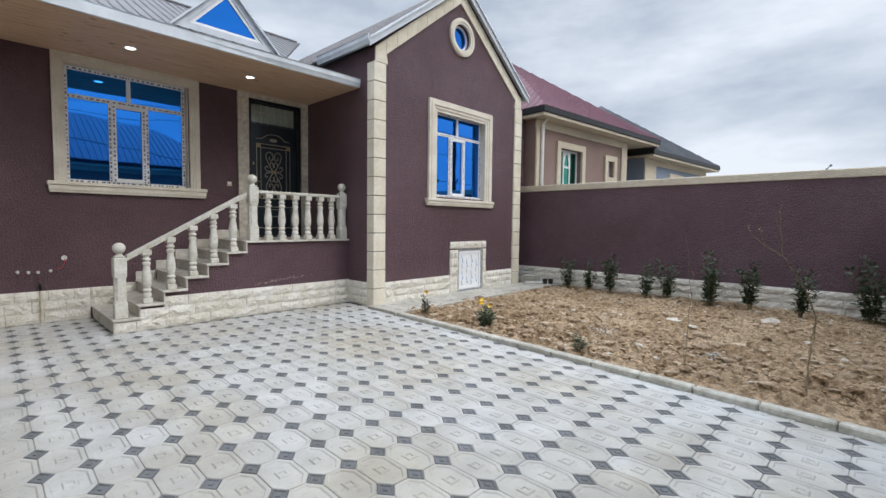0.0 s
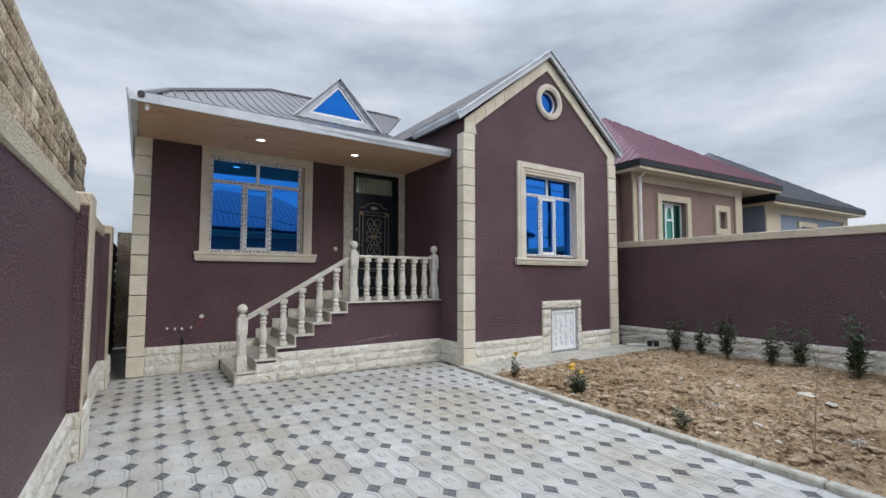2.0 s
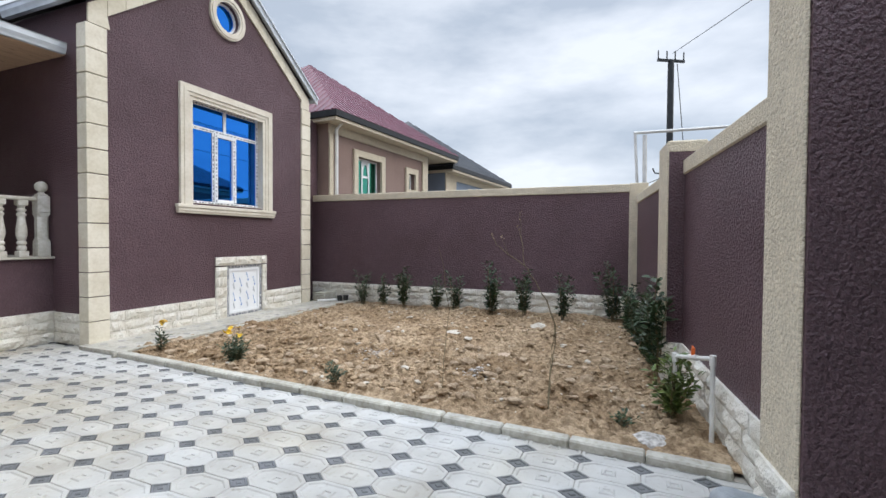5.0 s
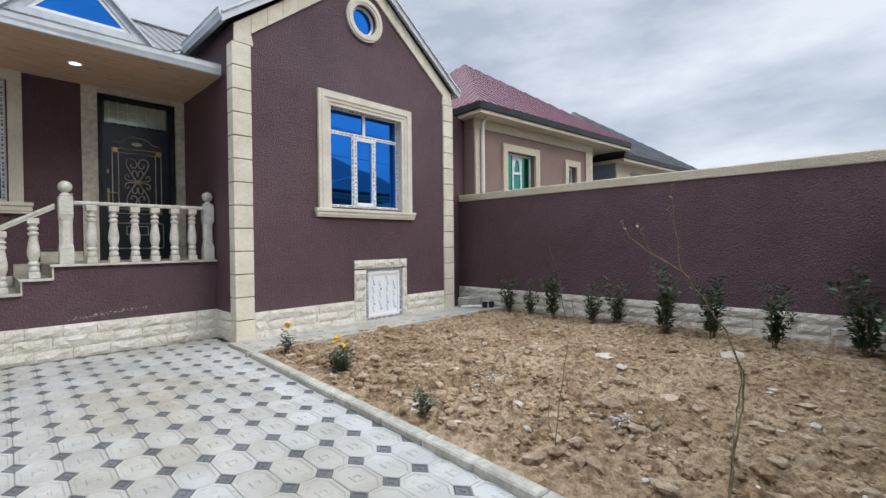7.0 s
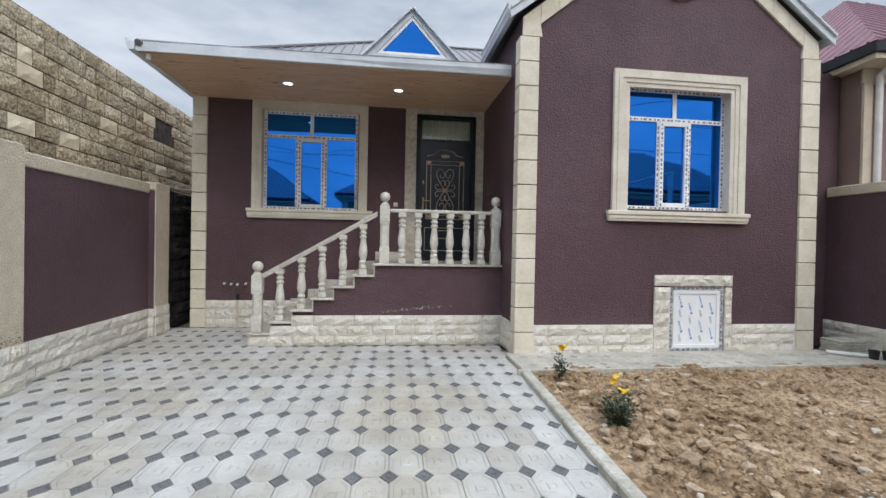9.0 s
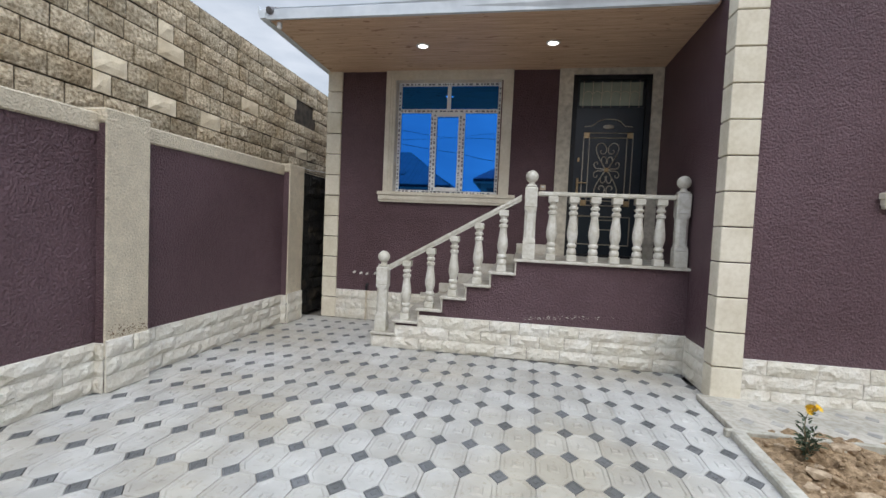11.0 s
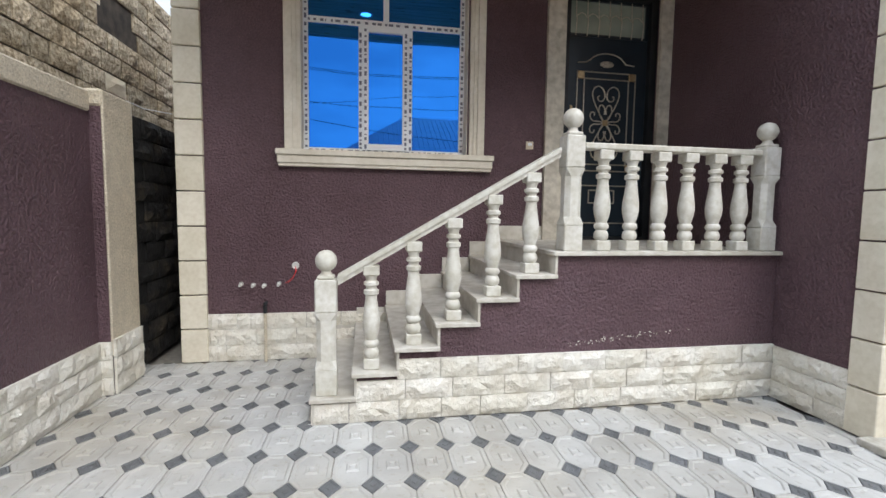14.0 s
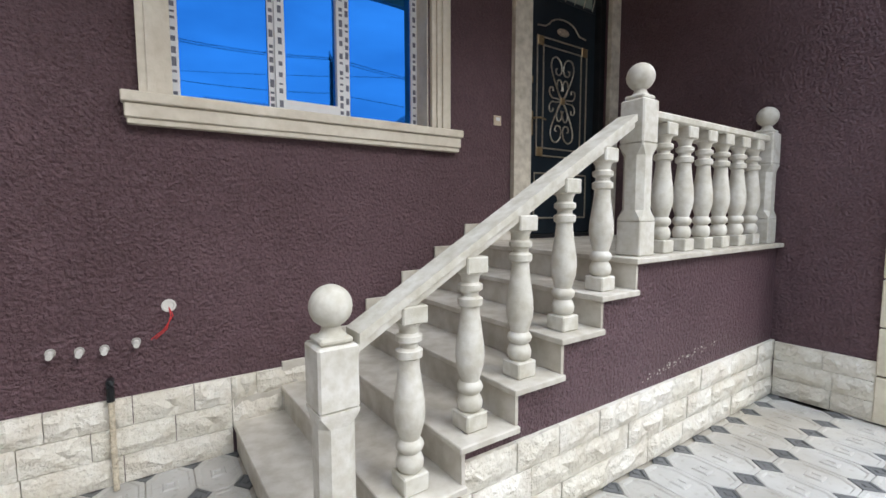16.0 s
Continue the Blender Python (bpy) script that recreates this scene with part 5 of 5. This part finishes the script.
sapling("sapling", [([(4.653, 0.238, 0.0), (4.80, 0.245, 0.267), (4.925, 0.23, 0.496), (4.90, 0.22, 0.70), (4.865, 0.29, 0.908), (4.79, 0.375, 1.08), (4.698, 0.455, 1.231)], 0.0062, 0.0038),
                    ([(4.70, 0.25, 0.0), (4.78, 0.25, 0.30), (4.87, 0.24, 0.50), (4.86, 0.22, 0.70), (4.86, 0.285, 0.90)], 0.0045, 0.003),
                    ([(4.698, 0.455, 1.231), (4.61, 0.58, 1.33), (4.54, 0.66, 1.41), (4.515, 0.70, 1.49)], 0.0038, 0.002),
                    ([(4.61, 0.58, 1.33), (4.55, 0.60, 1.42), (4.50, 0.61, 1.47)], 0.0022, 0.0012),
                    ([(4.698, 0.455, 1.231), (4.67, 0.47, 1.40), (4.65, 0.48, 1.55), (4.64, 0.49, 1.673)], 0.0032, 0.0015),
                    ([(4.67, 0.47, 1.40), (4.70, 0.50, 1.50), (4.69, 0.52, 1.56)], 0.002, 0.001)], "bare forked fruit sapling in the soil bed")
sapling("sapling", [([(4.66, 1.19, 0.0), (4.69, 1.20, 0.18), (4.82, 1.22, 0.50), (4.94, 1.23, 0.753), (4.87, 1.235, 0.94), (4.80, 1.235, 1.15), (4.67, 1.236, 1.377)], 0.0045, 0.0016),
                    ([(4.94, 1.23, 0.753), (5.00, 1.23, 0.86), (4.98, 1.23, 1.00)], 0.0026, 0.0012),
                    ([(4.67, 1.19, 0.08), (4.60, 1.2, 0.25), (4.61, 1.2, 0.42)], 0.0025, 0.0012)], "bare thin leaning sapling in the soil bed")

# ---- garden tap ----
tap = empty("garden_tap", 0, 0, 0, label="white plastic standpipe with an orange tap by the street wall", category="tap")
tx, ty = 4.50, -0.92
bm = bmesh.new()
tube(bm, [(tx, ty, 0.0), (tx + 0.01, ty, 0.62)], 0.016, n=12)
tube(bm, [(tx + 0.01, ty, 0.62), (tx + 0.29, ty + 0.21, 0.55)], 0.016, n=12)
tube(bm, [(tx + 0.29, ty + 0.21, 0.56), (tx + 0.29, ty + 0.21, 0.42)], 0.016, n=12)
part("pipe", bm, M_PLASTIC, tap)
for p, q in (((tx + 0.01, ty, 0.57), (tx + 0.01, ty, 0.645)), ((tx + 0.29, ty + 0.21, 0.50), (tx + 0.29, ty + 0.21, 0.575)), ((tx + 0.12, ty + 0.083, 0.593), (tx + 0.18, ty + 0.128, 0.578))):
    part("fitting", tube(bmesh.new(), [p, q], 0.022, n=12), M_PLASTIC, tap)
bm = tube(bmesh.new(), [(tx + 0.15, ty + 0.105, 0.60), (tx + 0.15, ty + 0.105, 0.65)], 0.014, n=8)
box(bm, tx + 0.11, tx + 0.19, ty + 0.097, ty + 0.113, 0.65, 0.665, bevel=0.004)
part("valve_handle", bm, M_ORANGE, tap, "orange plastic tap handle")

# ---- sack by the pier ----
bm = bmesh.new()
nu, nv = 22, 16
gridv = []
for j in range(nv + 1):
    v = j / nv
    row = []
    for i in range(nu):
        a = 2 * math.pi * i / nu
        pinch = 1 - 0.25 * v ** 3
        r1, r2 = 0.155 * pinch * (1 + 0.12 * math.sin(math.pi * v)), (0.13 * (1 - v) ** 0.5 + 0.045)
        p = Vector((r1 * math.cos(a), r2 * math.sin(a), 0.36 * v))
        n_ = noise.noise(p * 9) * 0.028 + noise.noise(p * 22) * 0.012
        row.append(bm.verts.new(p + Vector((math.cos(a), math.sin(a), 0.3)) * n_))
    gridv.append(row)
for a, b in zip(gridv, gridv[1:]):
    for i in range(nu):
        bm.faces.new((a[i], a[(i + 1) % nu], b[(i + 1) % nu], b[i]))
bm.faces.new(gridv[0][::-1])
bm.faces.new(gridv[-1])
sack = part("sack", bm, M_BAG, None, "grey woven plastic sack slumped against the pier", smooth=True, at=pose(3.14, -0.83, 0.0, 0, 0, 78))
tagged(sack, category="sack")

# ---- odds by the gable corner ----
e = empty("slab_stack", 9.36, 5.98, 0.046, label="stack of leftover pale tiles by the house corner", category="tile stack")
for i in range(5):
    part("tile", boxbm(-0.21 + rng.uniform(-0.01, 0.01), 0.21, -0.15, 0.15 + rng.uniform(-0.01, 0.01), i * 0.038, i * 0.038 + 0.033, bevel=0.005), M_KERB, e, at=pose(0, 0, 0, 0, 0, rng.uniform(-4, 4)))
bm = tube(bmesh.new(), [(9.02, 5.92, 0.075), (9.42, 5.62, 0.07)], 0.028, n=12)
p_ = part("drain_pipe", bm, M_PLASTIC, None, "short white drain pipe lying on the path")
tagged(p_, category="pipe")
for k, (x, y) in enumerate(((9.40, 5.60), (9.52, 5.52))):
    o_ = part("bucket", lathe(bmesh.new(), [(0.05, 0), (0.062, 0.10), (0.066, 0.105), (0.066, 0.115), (0.055, 0.115), (0.045, 0.01)], 16), M_BLACKPLASTIC, None, "small black plastic paint tub on the path", at=pose(x, y, 0.046))
    tagged(o_, category="tub", group="tubs on the path")


# ---- neighbouring houses ----
def neighbour(name, P, heading, L, D, eave, peak, hip, wall_mat, roof_mat, windows, label, corners, roof_in):
    """A hipped house with its front from P along heading, facing to its right."""
    h = empty(name, P[0], P[1], 0, heading, label=label, category="house")
    holes = [rect(a, b, c, d) for a, b, c, d, kind in windows]
    part("wall", slab_with_holes(rect(0, L, 0, eave - 0.241), holes, 0.25, lambda u, v, w: (u, w, v)), wall_mat, h)
    part("wall", boxbm(L - 0.25, L, 0.252, D, 0, eave - 0.241), wall_mat, h)
    part("wall", boxbm(0, 0.25, 0.252, D, 0, eave - 0.241), wall_mat, h)
    part("wall", boxbm(0.25, L - 0.25, D - 0.25, D, 0, eave - 0.241), wall_mat, h)
    part("band", boxbm(-0.02, L + 0.02, -0.04, -0.001, eave - 0.46, eave - 0.242, bevel=0.006), M_CREAMST, h, "cream painted band under the eaves")
    for a, b in corners:
        part("quoin", boxbm(a, b, -0.05, -0.001, 0, eave - 0.461, bevel=0.006), M_CREAMST, h, "cream painted corner strip")
    for a, b, c, d, kind in windows:
        w = part("window", slab_with_holes(rect(a - 0.17, b + 0.17, c - 0.17, d + 0.17), [rect(a, b, c, d)], -0.06, lambda u, v, w_: (u, w_, v)), M_CREAMST, h, "cream window surround")
        cx = (a + b) / 2
        if kind == "arch":
            f = slab_with_holes(rect(a, b, c, d), [rect(a + 0.05, a + 0.36, c + 0.05, d - 0.05), rect(a + 0.41, b - 0.41, c + 0.05, d - 0.5), rect(b - 0.36, b - 0.05, c + 0.05, d - 0.05),
                                [(a + 0.43, d - 0.44)] + [(b - 0.43, d - 0.44)] + [(cx + (b - a - 0.86) / 2 * math.cos(t), d - 0.44 + 0.32 * math.sin(t)) for t in [math.pi * k / 8 for k in range(1, 8)]]], 0.05, lambda u, v, w_: (u, w_ + 0.12, v))
            part("frame", f, M_PVC, w)
            part("pane", boxbm(a + 0.04, b - 0.04, 0.145, 0.155, c + 0.04, d - 0.04), M_GREENGLASS, w, "green mirrored glass pane")
        else:
            part("frame", slab_with_holes(rect(a, b, c, d), [rect(a + 0.05, b - 0.05, c + 0.05, d - 0.05)], 0.05, lambda u, v, w_: (u, w_ + 0.12, v)), M_PVC, w)
            part("pane", boxbm(a + 0.04, b - 0.04, 0.145, 0.155, c + 0.04, d - 0.04), M_GREENGLASS if kind == "small" else M_BLUE, w, "mirrored glass pane")
    o = 0.45
    x0, x1, y0, y1 = -0.25, L + roof_in, -o, D + o
    part("eave", boxbm(x0, x1, y0, y1, eave - 0.16, eave - 0.01, bevel=0.01), M_DARK, h, "dark metal eaves and gutter")
    part("soffit", boxbm(x0 + 0.04, x1 - 0.04, y0 + 0.04, y1 - 0.04, eave - 0.24, eave - 0.162), M_CREAMST, h, "cream painted eaves board")
    rx0, rx1 = x0 + hip, x1 - hip
    ry = (y0 + y1) / 2
    for i, q in enumerate(([(x0, y0, eave), (x1, y0, eave), (rx1, ry, peak), (rx0, ry, peak)], [(x0, y1, eave), (x1, y1, eave), (rx1, ry, peak), (rx0, ry, peak)],
                           [(x0, y0, eave), (x0, y1, eave), (rx0, ry, peak)], [(x1, y0, eave), (x1, y1, eave), (rx1, ry, peak)])):
        ribbed("roof", q, roof_mat, "", 0.25, h)
    return h


na = math.degrees(math.atan(-0.085))
n1 = neighbour("neighbour_house", (9.93, 6.30), na, 4.9, 7.0, 4.46, 7.25, 3.3, M_NBWALL, M_ROOFP,
          [(1.10, 2.18, 2.30, 3.60, "arch"), (3.67, 4.07, 3.00, 3.50, "small")], "single-storey tan house with cream bands and plum metal roof", [(0.0, 0.14), (4.55, 4.9)], 1.6)
part("drainpipe", tube(bmesh.new(), [(0.19, -0.42, 4.35), (0.19, -0.09, 4.1), (0.19, -0.09, 0.2)], 0.045, n=10), M_PLASTIC, n1, "pale plastic drainpipe")
n2 = neighbour("neighbour_house", (16.4, 5.85), na, 6.0, 7.0, 4.15, 6.9, 3.3, M_GREYWALL, M_ROOFG,
          [(2.3, 3.3, 1.9, 3.35, "plain")], "single-storey blue-grey house with cream corners and slate roof", [(0.0, 0.9), (5.6, 6.0)], 0.5)
# houses over the street, seen in the window glass
n3 = neighbour("street_house", (10.0, -9.0), 180, 9.5, 8.0, 4.2, 6.9, 3.5, M_NBWALL, M_ROOFP, [(2.0, 3.4, 1.2, 2.6, "plain"), (6.0, 7.4, 1.2, 2.6, "plain")],
          "plum-roofed house across the street", [(0.0, 0.3), (9.2, 9.5)], 0.4)
n4 = neighbour("street_house", (-1.5, -9.5), 180, 10.0, 8.0, 3.9, 6.3, 3.5, M_GREYWALL, M_ROOFG, [(2.0, 3.4, 1.2, 2.6, "plain"), (6.0, 7.4, 1.2, 2.6, "plain")],
          "grey-roofed house across the street", [(0.0, 0.3), (9.7, 10.0)], 0.4)
n5 = neighbour("street_house", (21.5, -9.0), 180, 10.0, 8.0, 4.4, 7.2, 3.5, M_NBWALL, M_ROOFG, [(2.0, 3.4, 1.2, 2.6, "plain"), (6.0, 7.4, 1.2, 2.6, "plain")],
          "slate-roofed house across the street", [(0.0, 0.3), (9.7, 10.0)], 0.4)


# ---- poles, wires and the gas pipe along the street ----
def power_pole(x, y, top, label):
    e = empty("power_pole", x, y, 0, label=label, category="utility pole", group="poles along the street")
    part("pole", lathe(bmesh.new(), [(0.10, 0), (0.085, top)], 12), M_DARK, e)
    bm = bmesh.new()
    box(bm, -0.42, 0.42, -0.03, 0.03, top - 0.04, top + 0.03)
    for s in (-0.4, -0.13, 0.13, 0.4):
        tube(bm, [(s, 0, top + 0.02), (s, 0, top + 0.26)], 0.018, n=6)
    part("crossarm", bm, M_DARK, e, "dark steel crossarm with pins", at=pose(0, 0, 0, 0, 0, -60))
    bm = bmesh.new()
    for s in (-1, 1):
        tube(bm, [(0, 0, top - 3.3), (s * 0.45, 0, top - 3.25), (s * 0.52, 0, top - 3.12)], 0.02, n=6)
    part("bracket", bm, M_DARK, e, at=pose(0, 0, 0, 0, 0, -60))
    return e


power_pole(15.5, -1.52, 6.65, "dark steel power pole with a pinned crossarm")
power_pole(-3.5, -6.5, 7.4, "dark steel power pole across the street")
power_pole(7.5, -6.5, 7.4, "dark steel power pole across the street")


def wire(a, b, sag, name="overhead_wire", r=0.012):
    a, b = Vector(a), Vector(b)
    pts = [a.lerp(b, k / 16) - Vector((0, 0, sag * 4 * (k / 16) * (1 - k / 16))) for k in range(17)]
    o = part(name, tube(bmesh.new(), pts, r, n=5), M_DARK, None, "thin black overhead wire along the street")
    tagged(o, category="wire", group="overhead wires")


wire((15.5, -1.56, 6.85), (-14, -14.5, 6.8), 0.4, r=0.009)
wire((15.7, -1.7, 6.6), (16.6, -2.3, 0.6), 0.0)
wire((15.5, -1.56, 3.4), (-8, -4.5, 6.2), 0.7)
wire((15.5, -1.56, 3.4), (22.5, 0.9, 3.6), 0.2)
for z, dy in ((7.5, 0.0), (7.45, 0.4), (6.2, 0.1)):
    wire((-30, -6.5 + dy, z), (-3.5, -6.5 + dy, z), 0.5)
    wire((-3.5, -6.5 + dy, z), (7.5, -6.5 + dy, z), 0.35)
    wire((7.5, -6.5 + dy, z), (34, -6.5 + dy, z), 0.5)
gp = empty("gas_pipe", 0, 0, 0, label="pale raised gas pipe arch over the street entrance", category="pipe")
bm = bmesh.new()
for p in ([(11.6, -0.72, 0), (11.6, -0.52, 3.79), (12.0, -4.6, 3.85), (12.0, -4.6, 0)], [(11.65, -0.76, 0), (11.65, -0.72, 3.74)]):
    tube(bm, p, 0.045, n=8)
part("pipe", bm, M_PLASTIC, gp)
e = empty("lamp_post", 20.5, 1.1, 0, label="thin dark street lamp post with a short arm", category="lamp post")
part("post", tube(bmesh.new(), [(0, 0, 0), (0, 0, 3.55), (0.25, -0.1, 3.7)], 0.04, n=8), M_DARK, e)

# ---- pieces of walls and paving, last ----
for parent_, me_, m_ in PENDING:
    ob_ = shared("stone", me_, parent_, m_)

# coquina blocks of the tall wall
bl = [block_mesh("block", M_BLOCK, 4, seed=200 + s) for s in range(6)]
blp = [block_mesh("block", M_BLOCKPALE, 4, seed=220 + s) for s in range(2)]
M_DAUBED = surface("daubed_black_block", (0.012, 0.011, 0.010), (0.085, 0.066, 0.045), 5, (30, (0.4, 0.4, 0.4), 0.6), 0.85, ((22, 0.03, 6),), lo=0.5, hi=0.75)
bld = [block_mesh("block", M_DAUBED, 4, seed=240 + s) for s in range(3)]
rb = random.Random(77)
for k in range(8, 20):
    z = k * 0.2025
    y0 = 3.0 - (0.2 if k % 2 else 0.0)
    while y0 < 11.2:
        L = rb.uniform(0.37, 0.43) if rb.random() < 0.68 else rb.uniform(0.18, 0.23)
        if not (8.95 < y0 < 9.5 and k in (16, 17)):
            shared("block", rb.choice(blp if rb.random() < 0.045 else bl), BW, Matrix.Translation((-1.225, y0 + L, z)) @ pose(0, 0, 0, 0, 0, 90) @ pose(0, 0, 0, rb.uniform(-1, 1), rb.uniform(-0.6, 0.6), 0) @ Matrix.Translation((-L, 0, 0)) @ Matrix.Diagonal((L - 0.016, 0.036 * rb.uniform(0.6, 1.4), 0.186, 1)))
        y0 += L
# blocks of the passage wall
for k in range(0, 12):
    y0 = 8.35 + (0.2 if k % 2 else 0.0)
    while y0 < 12.0:
        L = 0.39
        shared("block", rb.choice(bld), PW, Matrix.Translation((-0.683, y0 + L, k * 0.19)) @ pose(0, 0, 0, 0, 0, 90) @ Matrix.Translation((-L, 0, 0)) @ Matrix.Diagonal((L - 0.012, 0.05 * rb.uniform(0.6, 1.3), 0.18, 1)))
        y0 += L

# paving: a pale octagon between four charcoal lozenges
TX, TY, TPX, TPY, TA = 1.155, 5.11, 0.2245, 0.3665, -1.15
hx, hy, g = 0.062, 0.080, 0.002
pav = structure("paving", boxbm(-0.80, 4.45, -1.7, 8.42, -0.06, -0.012), M_MORTAR, "pale octagonal concrete paving with charcoal lozenges")
structure("threshold_paving", boxbm(-1.0, 4.3, -4.5, -1.7, -0.06, -0.006), M_CONC, "plain concrete at the gate")


def octagon_mesh():
    bm = bmesh.new()
    X, Y = TPX / 2, TPY / 2
    def loop(s, z):
        pts = [(-X + hx, -Y), (X - hx, -Y), (X, -Y + hy), (X, Y - hy), (X - hx, Y), (-X + hx, Y), (-X, Y - hy), (-X, -Y + hy)]
        return [bm.verts.new((px * (1 - s / X), py * (1 - s / Y), z)) for px, py in pts]
    loops = [loop(g, -0.03), loop(g, -0.003), loop(0.006, 0.0), loop(0.024, 0.0), loop(0.032, -0.007)]
    for a, b in zip(loops, loops[1:]):
        for k in range(8):
            bm.faces.new((a[k], a[(k + 1) % 8], b[(k + 1) % 8], b[k]))
    sq = [[bm.verts.new((sx * s, sy * s * 1.15, z)) for sx, sy in ((-1, -1), (1, -1), (1, 1), (-1, 1))] for s, z in ((0.038, -0.007), (0.031, 0.0005), (0.020, 0.0005), (0.015, -0.006))]
    for a, b in zip(sq, sq[1:]):
        for k in range(4):
            bm.faces.new((a[k], a[(k + 1) % 4], b[(k + 1) % 4], b[k]))
    bm.faces.new(sq[-1])
    L, S = loops[-1], sq[0]
    for k in range(4):
        a0, a1, a2 = L[2 * k], L[2 * k + 1], L[(2 * k + 2) % 8]
        bm.faces.new((a0, a1, S[(k + 1) % 4], S[k]))
        bm.faces.new((a1, a2, S[(k + 1) % 4]))
    return mesh_from(bm, "octagon_tile", M_TILE)


def lozenge_mesh():
    bm = bmesh.new()
    loops = [[bm.verts.new((px * s, py * s, z)) for px, py in ((-hx, 0), (0, -hy), (hx, 0), (0, hy))] for s, z in ((0.97, -0.03), (0.97, -0.003), (0.90, 0.0005), (0.72, 0.0005), (0.64, -0.006), (0.32, -0.006), (0.24, 0.0))]
    for a, b in zip(loops, loops[1:]):
        for k in range(4):
            bm.faces.new((a[k], a[(k + 1) % 4], b[(k + 1) % 4], b[k]))
    bm.faces.new(loops[-1])
    return mesh_from(bm, "lozenge_tile", M_TILED)


oct_me, loz_me = octagon_mesh(), lozenge_mesh()


def paved(x, y_):
    if x < LX - 0.03 or y_ > MY - 0.03 or y_ < -1.6:
        return False
    if y_ > GY - 0.02 and x > GX0 - 0.05:
        return False
    if 1.03 < x and y_ > SY + 0.02:
        return False
    return x < kx(y_) - 0.02 if y_ < 5.40 else x < (4.46 if y_ < GY else 4.57)


def clipped_join(name, me, spots, mat, label):
    vs, fs = [], []
    base_v = [v.co.copy() for v in me.vertices]
    base_f = [list(p.vertices) for p in me.polygons]
    for x, y_ in spots:
        n0 = len(vs)
        zo = rb.uniform(-0.0012, 0.0012)
        for v in base_v:
            vx, vy = x + v.x * ca - v.y * sa, y_ + v.x * sa + v.y * ca
            ycl = min(vy, MY - 0.003)
            if x > 1.03 and y_ > SY - 0.25:
                ycl = min(ycl, SY + 0.02)
            xm = kx(min(ycl, 5.4)) - 0.001 if ycl < 5.4 else (4.475 if ycl < GY else GX0)
            vs.append((min(max(vx, LX - 0.05), xm), ycl, v.z + zo))
        fs += [[i + n0 for i in f] for f in base_f]
    m2 = bpy.data.meshes.new(name)
    m2.from_pydata(vs, [], fs)
    m2.materials.append(mat)
    ob = new(name, m2)
    ob.parent = pav
    return tagged(ob, label, kind="stuff")


def near(spots, centre, n=290):
    s = sorted(spots, key=lambda p: math.hypot(p[0] - centre[0], (p[1] - centre[1]) * 0.62))
    inside = [p for p in s if paved(p[0] - 0.13, p[1]) and paved(p[0] + 0.13, p[1]) and paved(p[0], p[1] - 0.2) and paved(p[0], p[1] + 0.2)]
    take = inside[:n]
    chosen = set(take)
    return take, [p for p in s if p not in chosen]


ca, sa = math.cos(radians(TA)), math.sin(radians(TA))
node = lambda i, j: (TX + i * TPX * ca - j * TPY * sa, TY + i * TPX * sa + j * TPY * ca)
octs = [node(i + 0.5, j + 0.5) for i in range(-12, 18) for j in range(-20, 12)]
lozs = [node(i, j) for i in range(-12, 18) for j in range(-20, 12)]
ok = lambda x, y_: any(paved(x + dx, y_ + dy) for dx, dy in ((0, 0), (-0.09, 0), (0.09, 0), (0, -0.12), (0, 0.12)))
ok2 = lambda x, y_: any(paved(x + dx, y_ + dy) for dx, dy in ((0, 0), (-0.04, 0), (0.04, 0), (0, -0.05), (0, 0.05)))
for nm, me_, spots, mat_, lab in (("octagon_tile", oct_me, [p for p in octs if ok(*p)], M_TILE, "pale octagonal concrete tiles"), ("lozenge_tile", loz_me, [p for p in lozs if ok2(*p)], M_TILED, "charcoal lozenge tiles")):
    take, rest = near(spots, (1.9, 3.6))
    for x, y_ in take:
        shared(nm, me_, pav, pose(x, y_, rb.uniform(-0.0012, 0.0012), rb.uniform(-0.25, 0.25), rb.uniform(-0.25, 0.25), TA + rb.choice((0, 180))))
    clipped_join(nm + "s_far", me_, rest, mat_, lab)
